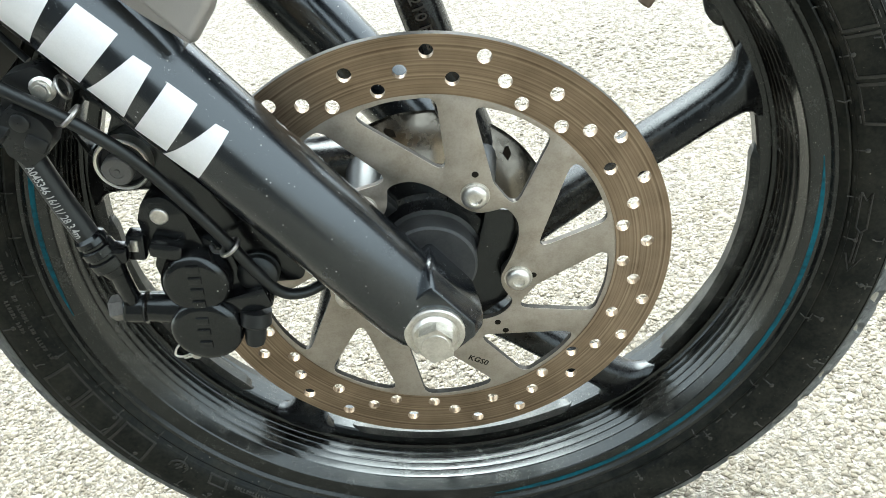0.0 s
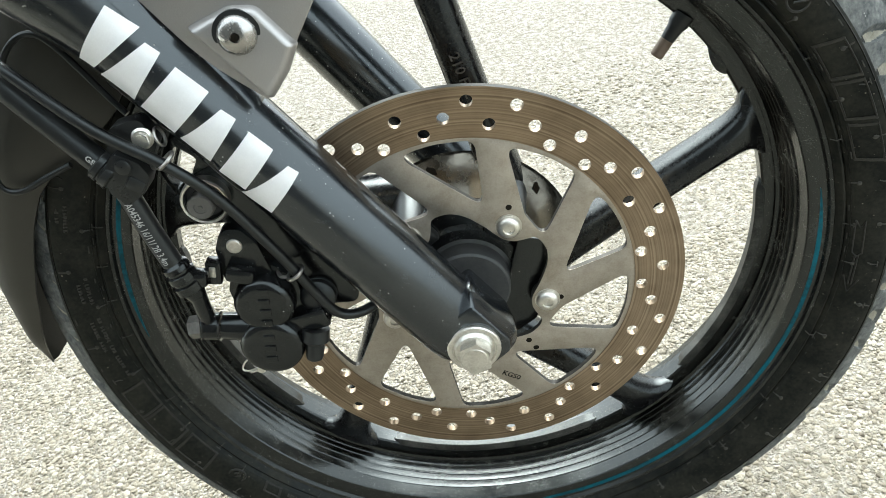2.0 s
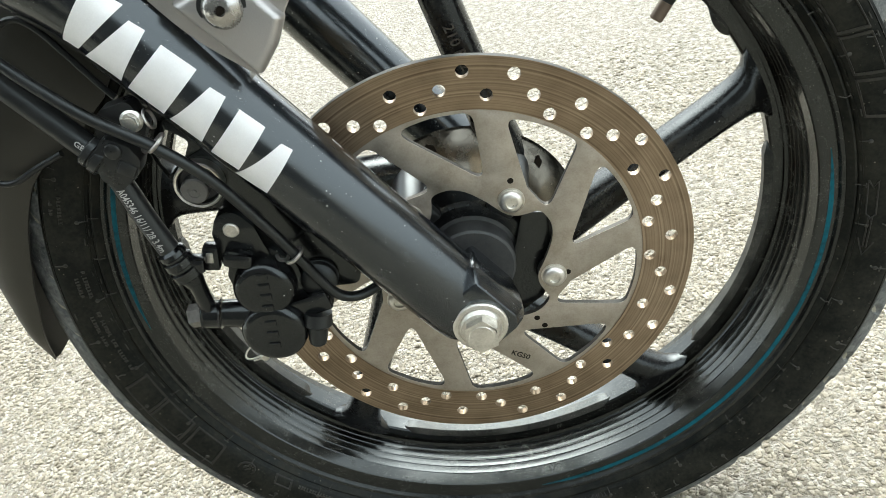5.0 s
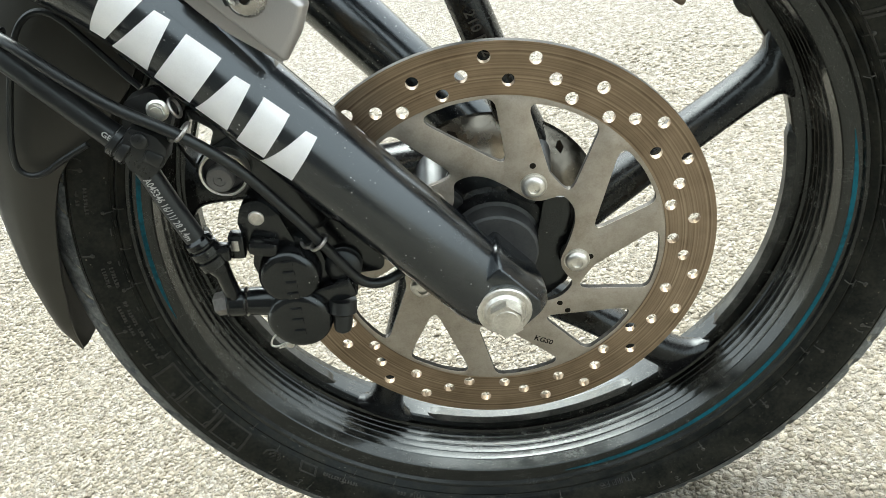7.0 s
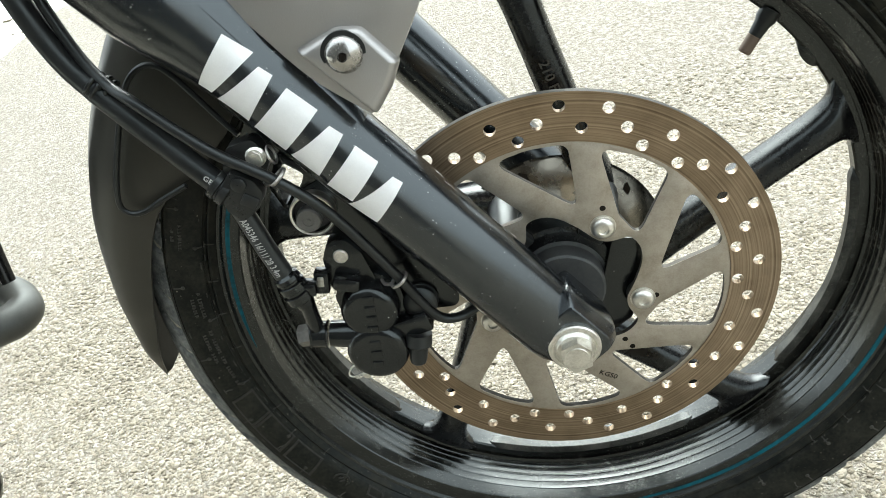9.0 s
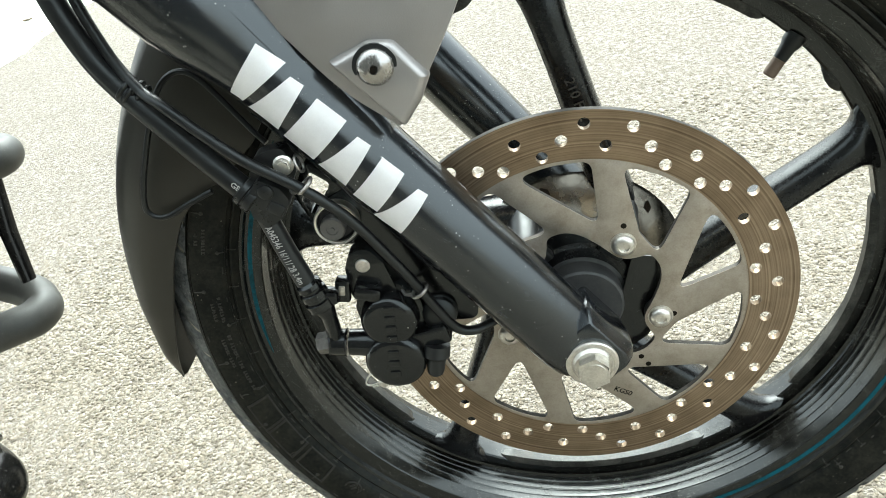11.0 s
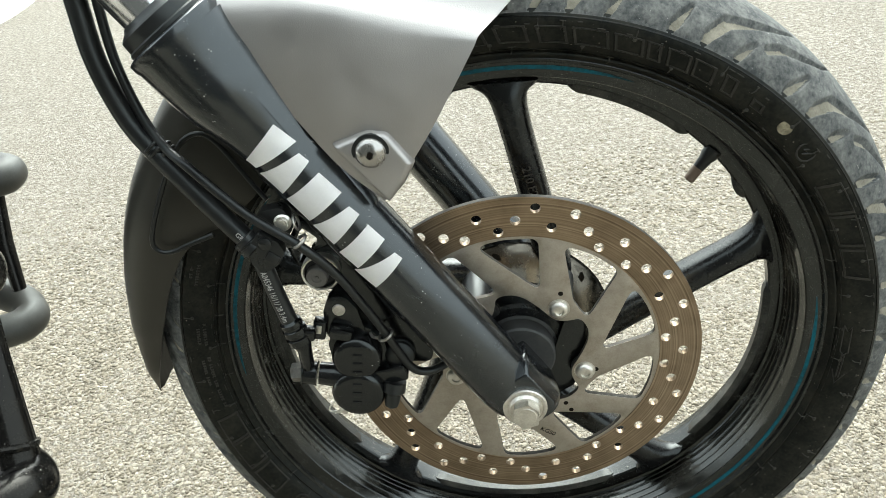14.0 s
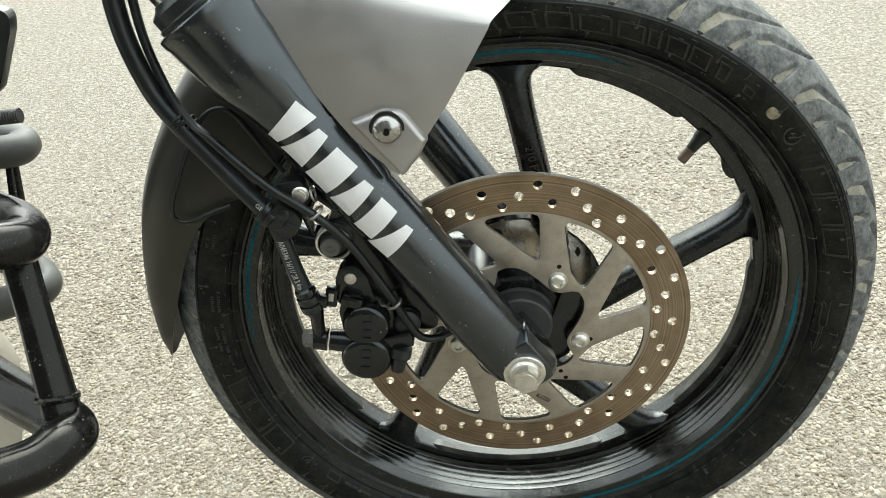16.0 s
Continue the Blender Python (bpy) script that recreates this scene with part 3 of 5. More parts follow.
def tread():
    """The worn running surface, with long bent grooves, short ones between them and others from the middle, cut 3.6 mm deep."""
    ws = np.concatenate([np.linspace(-1.0, 0.0, 67)[:-1], np.linspace(0.0, 1.0, 31)])
    seg = 2280
    swing = radians(74)
    around, across = 4.9, 63.0      # millimetres for one degree round the wheel, and from the middle to the shoulder
    pitch = 360.0 / 19
    # each groove: its course as (distance from the middle, degrees), and its half width in millimetres at those points
    grooves = [([0.94, 0.83, 0.62, 0.49, 0.34, 0.16], [-0.2, -0.7, -2.6, -6.2, -10.2, -13.4], [3.0, 4.6, 4.9, 3.2, 1.7, 0.9]), ([0.94, 0.86, 0.70], [-5.4, -5.9, -7.2], [2.8, 3.7, 1.6]),
               ([0.94, 0.84, 0.60], [-14.2, -14.8, -16.4], [3.0, 4.2, 1.6]), ([0.66, 0.54, 0.45, 0.32, 0.12], [-9.2, -11.4, -14.8, -18.2, -20.5], [3.4, 3.4, 2.3, 1.5, 0.9])]
    pins = [(0.955, -2.4), (0.93, -9.2), (0.95, -10.6), (0.955, -16.6)]
    th = np.arange(seg) * 360.0 / seg
    cut = np.zeros((seg, len(ws)))
    floor_at = np.zeros((seg, len(ws)))
    u = np.abs(ws)[None, :] * across
    for at, deg, half in grooves:
        for k in range(len(at) - 1):
            p, q = np.array((at[k] * across, deg[k] * around)), np.array((at[k + 1] * across, deg[k + 1] * around))
            mid = 60.3 + (deg[k] + deg[k + 1]) / 2 + np.where(ws < 0, 0.0, pitch / 2)[None, :]
            v = (((th[:, None] - mid + pitch / 2) % pitch) - pitch / 2 + (deg[k] + deg[k + 1]) / 2) * around
            run = q - p
            s = np.clip(((u - p[0]) * run[0] + (v - p[1]) * run[1]) / (run @ run), 0, 1)
            du, dv = u - p[0] - s * run[0], v - p[1] - s * run[1]
            inside = half[k] + (half[k + 1] - half[k]) * s - np.hypot(du, dv)
            cut = np.maximum(cut, np.clip(inside / np.where(dv > 0, 0.8, 1.5) + 0.2, 0, 1))
            floor_at = np.maximum(floor_at, inside)
    for a, deg in pins:
        v = (((th[:, None] - 60.3 - deg + pitch / 2) % pitch) - pitch / 2) * around
        cut = np.maximum(cut, 0.6 * np.clip((1.5 - np.hypot(u - a * across, v)) / 0.8, 0, 1))
    # half section: a round crown from the shoulder to the middle
    a = np.abs(ws) * swing
    ys = MID + np.sign(ws) * HALF * np.sin(a) / math.sin(swing)
    rs = (CROWN - (CROWN - SHOULDER) * (1 - np.cos(a)) / (1 - math.cos(swing)))[None, :] - 3.6 * cut
    turn = np.radians(th)[:, None]
    grid = np.stack([rs * np.cos(turn), np.broadcast_to(ys[None, :], rs.shape), rs * np.sin(turn)], -1)
    n = len(ws)
    bm = bmesh.new()
    verts = [bm.verts.new(c) for c in grid.reshape(-1, 3).tolist()]
    pale = floor_at > 0.6
    for i in range(seg):
        k = (i + 1) % seg
        for j in range(n - 1):
            f = bm.faces.new((verts[i * n + j], verts[k * n + j], verts[k * n + j + 1], verts[i * n + j + 1]))
            if pale[i, j] and pale[k, j] and pale[i, j + 1] and pale[k, j + 1]:
                f.material_index = 1
    return part("tread", bm, (M_TREAD, M_GROOVE), tyre_ob, "worn grey tread with dust in its bent slanting grooves", 50)


tread()


def side_bar(bm, r0, r1, a0, a1, slant=0.0, high=1.2):
    """A raised bar on the sidewall, following its curve."""
    n = max(2, int((a1 - a0) / 1.0))
    cols = []
    for i in range(n + 1):
        a = a0 + (a1 - a0) * i / n
        col = []
        for r, d in ((r0, 0.3), (r0 + 0.5, -high), ((r0 + r1) / 2, -high), (r1 - 0.5, -high), (r1, 0.3)):
            x, z = polar(r, a + slant * (r - r0) / (r1 - r0))
            col.append(bm.verts.new((x, side_y(r) + d, z)))
        cols.append(col)
    for p, q in zip(cols, cols[1:]):
        for j in range(4):
            bm.faces.new((p[j], p[j + 1], q[j + 1], q[j]))
    bm.faces.new(cols[0])
    bm.faces.new(cols[-1][::-1])


def raised_word(blocks, r0, r1, slant=0.5):
    """One outlined block for each character of a moulded name: (angle where it starts, width), clockwise."""
    for a, w in blocks:
        bm = bmesh.new()
        side_bar(bm, r0, r0 + 1.5, a - w, a, 0, 0.8)
        side_bar(bm, r1 - 1.5, r1, a - w + slant, a + slant, 0, 0.8)
        side_bar(bm, r0, r1, a - 0.42, a, slant, 0.8)
        side_bar(bm, r0, r1, a - w, a - w + 0.42, slant, 0.8)
        part("moulded_lettering", bm, M_SCUFF, tyre_ob)


raised_word([(94.6, 4.4), (88.6, 4.6), (82.6, 4.3), (77.4, 5.2), (71.4, 4.4), (66.5, 2.2), (63.4, 3.7), (59.2, 3.6), (54.0, 2.2)], 240, 252, 0.9)
raised_word([(48.8, 2.3)], 242.5, 248.5)
raised_word([(30.0, 6.0), (23.6, 6.2), (16.8, 6.0)], 237.5, 253.5, -0.9)
raised_word([(-165.2, 6.0), (-158.2, 6.8), (-151.0, 6.4)], 236.5, 253.5, 0.4)
raised_word([(-137.0, 3.4)], 235.5, 243)

for angle, radius in ((36.6, 246.0), (-145.6, 242.0)):
    bm = bmesh.new()
    cx, cz = polar(radius, angle)
    ring = [(cx + 6.2 * math.cos(k * math.pi / 14), side_y(math.hypot(cx, cz)) - 0.3, cz + 6.2 * math.sin(k * math.pi / 14)) for k in range(28)]
    tube(bm, ring, 0.7, 6, closed=True)
    tube(bm, [(cx - 2.5, side_y(radius) - 0.2, cz - 1), (cx + 2.5, side_y(radius) - 0.2, cz - 1)], 0.7, 6)
    tube(bm, [(cx - 1.5, side_y(radius) - 0.2, cz + 2), (cx + 2.0, side_y(radius) - 0.2, cz + 2)], 0.7, 6)
    part("moulded_emblem", bm, M_SCUFF, tyre_ob)

bm = bmesh.new()
cx, cz = polar(246.8, 42.1)
spin(bm, (cx, side_y(246.8) - 0.25, cz), (0, -1, 0), [(-1.2, 5.2), (0.25, 4.9), (0.4, 3.5)], 14)
part("paint_spot", bm, surface("old_paint", (0.10, 0.085, 0.05), (0.34, 0.30, 0.2), 0.8, amount=1.0, blotch=160), tyre_ob, "dusty yellow paint spot")

# rotation arrow moulded in the sidewall
bm = bmesh.new()
def on_side(r, a):
    x, z = polar(r, a)
    return (x, side_y(r) - 0.2, z)
for line in ([(238, 0.6), (240.5, -0.6), (243, 0.6), (243, -5.0), (240.5, -5.6), (238, -5.0), (238, 0.6)], [(239.7, -5.4), (239.7, -10.6)], [(241.3, -5.4), (241.3, -10.6)], [(236.6, -9.2), (240.4, -12.0), (244.6, -9.6)]):
    pts = [on_side(r, a) for r, a in line]
    tube(bm, [Vector(pts[0]).lerp(pts[1], 0.0)] + pts[1:], 0.55, 6)
part("moulded_arrow", bm, M_SCUFF, tyre_ob)

# short moulding whiskers and nibs round the sidewall
bm = bmesh.new()
rng = random.Random(3)
for i in range(150):
    a, r = 2.4 * i + rng.uniform(-0.6, 0.6), rng.choice((234.6, 237, 252.5, 255))
    x, y, z = on_side(r, a)
    tx, tz = polar(1, a + 90)
    n = rng.uniform(0.8, 2.6)
    tube(bm, [(x - tx * n, y - 0.1, z - tz * n), (x + tx * n, y - 0.1, z + tz * n)], 0.45, 5)
    if i % 3 == 0:
        tube(bm, [on_side(r + d, a + 0.3 * math.sin(d)) for d in (-5.5, -3, 0)], 0.45, 5)
for i in range(52):
    a = 360 * i / 52
    lo_r, hi_r = ((250, 256), (239.5, 234.4))[i % 2]
    tube(bm, [on_side(lo_r + (hi_r - lo_r) * k / 2, a) for k in range(3)], 0.5, 5)
    x, y, z = on_side(lo_r, a)
    spin(bm, (x, y + 0.3, z), (0, -1, 0), [(0, 1.5), (0.7, 1.3), (0.9, 0.6)], 8)
tagged(part("moulding_mark", bm, M_MARK, tyre_ob), kind="stuff")
for r in (235.4, 257.4):
    bm = lathe(bmesh.new(), [(side_y(r) + 0.3, r - 0.7), (side_y(r) - 0.6, r), (side_y(r) + 0.3, r + 0.7)], 180)
    part("sidewall_ridge", bm, M_TYRE, tyre_ob)


def side_text(text, size, r, a):
    pts, faces = lettering(text, size)
    bm = bmesh.new()
    vs = []
    for p in pts:
        rr, aa = r + p.y, a - math.degrees(p.x / r)
        x, z = polar(rr, aa)
        vs.append(bm.verts.new((x, side_y(rr) - 0.35, z)))
    for f in faces:
        bm.faces.new([vs[i] for i in f])
    # read from outside the wheel
    return part("moulded_text", bm, M_ALLOY, tyre_ob)


# fine print that cannot be read: rows of small raised bars
def print_bars(a0, a1, r, count, seed):
    rng = random.Random(seed)
    bm = bmesh.new()
    step = (a1 - a0) / count
    for i in range(count):
        if rng.random() < 0.14:
            continue
        a = a0 + step * i
        side_bar(bm, r, r + 2.6, a, a + step * 0.36, 0, 0.6)
        side_bar(bm, r + rng.choice((0.0, 1.0, 1.8)), r + rng.choice((2.2, 2.6)), a + step * 0.36, a + step * 0.68, 0, 0.6)
    tagged(part("fine_print", bm, M_MARK, tyre_ob), kind="stuff")


for k, (a0, a1, r, count) in enumerate(((155.0, 159.5, 246.5, 8), (155.5, 158.5, 251.0, 6), (167.5, 172.5, 240.5, 9), (168.5, 172.0, 245.0, 7), (175.0, 187.0, 240.5, 22), (175.5, 182.0, 245.0, 12),
                                        (-135.5, -128.5, 237.0, 13), (-121.0, -115.5, 235.5, 9))):
    print_bars(a0, a1, r, count, k)


# rim
def rim():
    def barrel(y):
        return 213.7 - 0.17 * (y - 15.4)
    near = [(12.5, 229.4), (10.4, 229.0), (9.6, 227.6), (10.4, 225.8), (12.9, 224.6), (13.7, 219.0), (14.0, 215.8), (14.5, 214.4), (15.4, 213.7)]
    # low turned ridges across the barrel
    for y in (24.0, 30.0, 35.4, 40.2, 44.6):
        near += [(y, barrel(y)), (y + 0.5, barrel(y) - 0.5), (y + 1.2, barrel(y + 1.2) - 0.3), (y + 2.2, barrel(y + 2.2))]
    near += [(48.4, 207.8), (49.2, 205.6), (49.8, 206.6), (51.0, 206.4), (51.6, 199.0), (52.6, 197.6)]
    # the far half is a little narrower
    prof = near + [(57.5 + (57.5 - y) * 0.8, r) for y, r in near[::-1]] + [(84, 222), (68, 213), (40, 213), (24, 222)]
    bm = lathe(bmesh.new(), prof, 200)
    return part("rim", bm, M_RIM, bike, "gloss black cast alloy rim, dusty in its barrel", 24)


rim_ob = rim()
for lo_a, hi_a in ((72.0, 128.0), (144.0, 176.0), (-82.0, 0.0)):
    # thinning out towards its ends
    bm = bmesh.new()
    rings = []
    for i in range(121):
        a = lo_a - 6.0 + (hi_a - lo_a + 12.0) * i / 120
        w = 1.4 * max(0.06, min(1.0, (a - lo_a + 6.0) / 9.0, (hi_a + 6.0 - a) / 9.0)) ** 0.7
        rings.append([bm.verts.new((polar(221.1 + d * w, a)[0], y - 0.12 * d * w, polar(221.1 + d * w, a)[1])) for d, y in ((-1, 13.03), (1, 13.03), (1, 14.1), (-1, 14.1))])
    for p, q in zip(rings, rings[1:]):
        for k in range(4):
            bm.faces.new((p[k], p[(k + 1) % 4], q[(k + 1) % 4], q[k]))
    bm.faces.new(rings[0])
    bm.faces.new(rings[-1][::-1])
    part("stripe", bm, M_STRIPE, rim_ob, "thin teal stripe")

SPOKE_TURN, SPOKE_OFF = 100.0, 40.2


def spoke():
    """A straight spoke that leaves the hub off centre and flares into the rim."""
    bm = bmesh.new()
    secs = [(6, 18, 18), (25, 16, 17.5), (60, 13.4, 16.5), (100, 12.0, 15.5), (150, 11.6, 14.5), (165, 11.8, 14), (173, 12.2, 13.6), (180, 12.8, 13), (185, 13.8, 12.4), (188.5, 15.4, 11.8), (191, 17.6, 11), (193.5, 21.5, 10), (197, 24.5, 9)]
    rings = []
    n = 20
    for s, w, d in secs:
        ring = []
        for k in range(n):
            a = 2 * math.pi * k / n
            c, q = math.cos(a), math.sin(a)
            e = 0.84
            px = w * math.copysign(abs(c) ** e, c)
            py = d * math.copysign(abs(q) ** e, q)
            x = s if s < 164 else math.sqrt(s * s + SPOKE_OFF ** 2 - (px - SPOKE_OFF) ** 2)
            ring.append(bm.verts.new((x, MID + py, -SPOKE_OFF + px)))
        rings.append(ring)
    for p, q in zip(rings, rings[1:]):
        for k in range(n):
            bm.faces.new((p[k], p[(k + 1) % n], q[(k + 1) % n], q[k]))
    bm.faces.new(rings[0][::-1])
    bm.faces.new(rings[-1])
    return bm


for k in range(5):
    bm = spoke()
    bm.transform(Matrix.Rotation(-radians(SPOKE_TURN - 72 * k), 4, "Y"))
    part("spoke", bm, M_SPOKE, rim_ob, "", 50)

# raised lands on the rim's inner edge, between the spokes
def land(lo, hi):
    bm = bmesh.new()
    rings = []
    for i in range(91):
        a = (lo + hi) / 2 - (hi - lo) / 2 * math.cos(math.pi * i / 90)
        h = max(0.0, min(1.0, (a - lo) / 3.0, (hi - a) / 3.0))
        r = 197.4 - 3.9 * math.sin(h * math.pi / 2)
        e = 5.0 * (1 - math.sqrt(h * (2 - h)))
        # a low kerb along the edge nearest the disc, with a shallow trough behind it
        ring = [(51.2 + e, 199.4), (51.3 + e, r + 1.2), (52.0 + e, r), (53.6 + e, r), (54.4 + e, r + 1.4), (61.6, r + 1.6), (62.4, r + 2.4), (62.5, 199.4)]
        rings.append([bm.verts.new((polar(q, a)[0], y, polar(q, a)[1])) for y, q in ring])
    for p, q in zip(rings, rings[1:]):
        for k in range(7):
            bm.faces.new((p[k], p[k + 1], q[k + 1], q[k]))
    return part("rim_land", bm, M_DUSTRIM, rim_ob, "dusty raised land on the rim", 40)


for k in range(5):
    a = 87.0 - 72 * k
    for lo_a, hi_a in (((a - 60.5, 33.0), (47.0, a - 11.5)) if k == 0 else ((a - 60.5, a - 11.5),)):
        land(lo_a, hi_a)

# valve
bm = bmesh.new()
vb, vt = Vector((150, 53, 129)), Vector((134, 51, 110))
spin(bm, vb, vt - vb, [(-3, 6.5), (3, 6.3), (6, 5.0), (12, 4.4), (14, 4.2)], 16)
valve = part("valve_stem", bm, M_RUBBER, rim_ob, "black rubber valve stem")
bm = bmesh.new()
spin(bm, vb + (vt - vb).normalized() * 14, vt - vb, [(0, 3.8), (0.6, 4.1), (10.5, 4.1), (11.5, 3.4)], 16)
part("valve_cap", bm, surface("brown_valve_cap", (0.13, 0.085, 0.055), (0.2, 0.16, 0.12), 0.5, amount=0.4), rim_ob, "brownish valve cap")

# hub
bm = lathe(bmesh.new(), [(12, 20), (12, 36), (15, 40), (20, 41), (34, 43), (70, 43), (88, 40), (95, 36), (95, 20)], 72)
hub = part("hub", bm, M_SPOKE, bike, "black cast wheel hub")
for k in range(5):
    x, z = polar(51.3, 51.5 - 72 * k)
    bm = spin(bmesh.new(), (x, 4.4, z), (0, 1, 0), [(0, 9.5), (4, 10.5), (30, 13), (40, 15)], 24)
    block(bm, Vector((x * 0.82, 24, z * 0.82)), (14, 32, 18), (0, -(50 - 72 * k), 0), 2)
    part("disc_boss", bm, M_RUBBER, hub)
bm = lathe(bmesh.new(), [(-2, 1), (-2, 25), (-0.8, 26.4), (11, 26.6), (12, 29), (14, 30), (14, 1)], 64)
part("hub_cover", bm, surface("grey_black_rubber", (0.016, 0.016, 0.0165), (0.10, 0.097, 0.09), 0.5, amount=0.5, blotch=60), hub, "dusty dark grey hub seal cover")
bm = lathe(bmesh.new(), [(14, 20), (14, 52), (17, 53.5), (21, 53.5), (22, 20)], 72)
part("sensor_ring", bm, M_BLACK, hub)


# brake disc
SET = DISC


def disc():
    track_holes = []
    ring_r = (120.2, 107.6, 115.5, 125.0, 111.5, 125.0, 115.6, 107.6)
    for k in range(56):
        r = ring_r[k % 8]
        track_holes.append(circle(*polar(r, -105.6 + k * 360 / 56), 3.7, 14))
    bm = plate(bmesh.new(), circle(0, 0, 133.5, 160), track_holes + [circle(0, 0, 103.0, 128)], 0.0, 4.2, 0.0)
    bm.normal_update()
    for f in bm.faces:
        # the outer edge has never been ground bright
        f.material_index = 1 if abs(f.normal.y) < 0.3 and f.calc_center_median().xz.length > 131 else 0
    band = part("brake_disc", bm, (M_BAND, M_WEB), bike, "brown heat-stained drilled brake disc with steel centre", 30)
    wins = []
    for k in range(5):
        t = -72 * k
        wins.append(rounded([polar(100.5, 32.5 + t), polar(101.0, 20 + t), polar(101.5, 6.5 + t), polar(59.0, -0.5 + t)], [7, 60, 7, 4.0]))
        wins.append(rounded([polar(99.5, 68.0 + t), polar(101.0, 55 + t), polar(101.0, 42.0 + t), polar(58.0, 29.0 + t), polar(62.0, 48.0 + t)], [5, 70, 7, 5.0, 9.0]))
    lobe = ((36, 49), (33, 53.5), (28, 55), (20, 54.5), (11, 51.5), (0, 46.5), (-10, 43), (-17, 41.2), (-24, 41), (-31, 43.5))
    pts = [polar(r, a - 72 * k) for k in range(5) for a, r in lobe]
    hole = [(p.x, p.y) for p in smooth_path([(*p, 0) for p in pts + pts[:1]], 3)][:-1]
    bm = plate(bmesh.new(), circle(0, 0, 103.1, 128), wins + [hole], 0.35, 4.0, 0.2)
    bm.normal_update()
    for f in bm.faces:
        f.material_index = 1 if abs(f.normal.y) < 0.3 else 0
    part("disc_centre", bm, (M_CARRIER, M_WEB), band, "grey-brown steel disc centre with ten cut windows", 30)
    for k in range(5):
        x, z = polar(51.3, 51.5 - 72 * k)
        bm = spin(bmesh.new(), (x - 1.0, 0.6, z - 0.2), (0, -1, 0), [(0, 8.0), (0.9, 8.0), (1.0, 7.3), (2.6, 7.2), (4.2, 6.2), (5.0, 4.6), (5.1, 3.3), (3.6, 3.1)], 28)
        part("disc_bolt", bm, M_STEEL, band, "bright button-head bolt")
    return band


disc_ob = disc()


def flat_text(text, size, origin, along, y, material, parent, up=None):
    """Small lettering laid on a face of the wheel's plane; along: the direction of reading in degrees."""
    pts, faces = lettering(text, size, 0.12)
    bm = bmesh.new()
    c, s = math.cos(radians(along)), math.sin(radians(along))
    vs = [bm.verts.new((origin[0] + p.x * c - p.y * s, y, origin[1] + p.x * s + p.y * c)) for p in pts]
    for f in faces:
        bm.faces.new([vs[i] for i in f])
    return part("stamped_mark", bm, material, parent)


# for stamped marks, and for recess shade painted as colour
M_INK_SHADE = surface("dark_stamp_and_recess_shade", (0.010, 0.009, 0.007), (0.03, 0.025, 0.02), 0.95, specular=0.0)
flat_text("KGS0", 5.6, polar(75.0, -83.0), -34, 0.28, M_INK_SHADE, disc_ob)
for a, r in ((58, 62), (-18, 58.5), (-57.5, 58), (-58, 66)):
    bm = spin(bmesh.new(), (*polar(r, a)[:1], 0.34, polar(r, a)[1]), (0, -1, 0), [(0, 1.9), (0.06, 1.6)], 10)
    part("stamped_mark", bm, M_INK_SHADE, disc_ob)

SET = WHEEL
bm = lathe(bmesh.new(), [(28, 49), (31, 52), (44.5, 71.5), (47, 73.0), (48.4, 72.0), (46.5, 69), (32, 48)], 96)
ring_ob = part("sensor_ring", bm, M_RING, hub, "polished dark steel sensor ring with painted dark slots", 40)
# uncut slots: flat dark faces carry the shade of the openings
for k in range(6):
    bm = bmesh.new()
    vs = []
    for r, da in ((63.5, -2.6), (67.0, -2.0), (69.0, 1.6), (68.0, 2.8), (64.5, 1.8)):
        x, z = polar(r, 100 - 62 * k + da)
        vs.append(bm.verts.new((x, 31 + (r - 52) * 13.5 / 19.5 - 0.5, z)))
    bm.faces.new(vs)
    part("slot_shade", bm, M_INK_SHADE, ring_ob)
bm = plate(bmesh.new(), rounded([(36, 27), (51, 23), (54, 2), (39, -37), (22, -47), (11, -34), (24, -7)], 6), [], 7, 10, 0.8)
part("sensor_bracket", bm, M_BLACK, hub, "black sensor bracket")
flat_text("210 F22", 9.0, polar(140, 84.5), -79, MID - 16.4, M_WEB, rim_ob)
side_text("TUBELESS", 5.6, 235.0, -76.6)

# ---- fork ----
SET = STRAIGHT
FOOT, UP, OUT = Vector((-8.9, -31.0, -5.6)), Vector((-0.534, 0, 0.845)), Vector((0.845, 0, 0.534))


def fk(s, out=0.0, y=0.0):
    """A place on the near fork leg: along it, ahead of its axis and across."""
    return FOOT + UP * s + OUT * out + Vector((0, y, 0))


def skin(s, angle, r=23.9):
    """A place on the leg's surface; angle from its outer side towards the front."""
    return fk(s, r * math.sin(radians(angle)), -r * math.cos(radians(angle)))


LEG = [(-17, 6), (-15.5, 14), (-11, 19.5), (-3, 22.6), (8, 23.7), (120, 23.7), (232, 23.7), (250, 24.6), (268, 27.2), (284, 30.4), (298, 32.2), (328, 33.0), (330, 33.8),
       (335, 33.8), (336, 32.6), (337.5, 27)]
leg = part("fork_leg", spin(bmesh.new(), FOOT, UP, LEG, 64), M_FORK, bike, "satin black lower fork leg with small chips", 28)
bm = spin(bmesh.new(), FOOT, UP, [(336, 28.5), (337, 29.4), (339, 29.4), (340, 28.2), (347, 27.8), (348.5, 26), (350, 23), (352, 21.6)], 48)
part("dust_seal", bm, M_RUBBER, leg, "black rubber dust seal")
bm = spin(bmesh.new(), FOOT, UP, [(340, 20.5), (520, 20.5)], 48)
part("fork_tube", bm, M_CHROME, leg, "bright chromed upper fork tube")

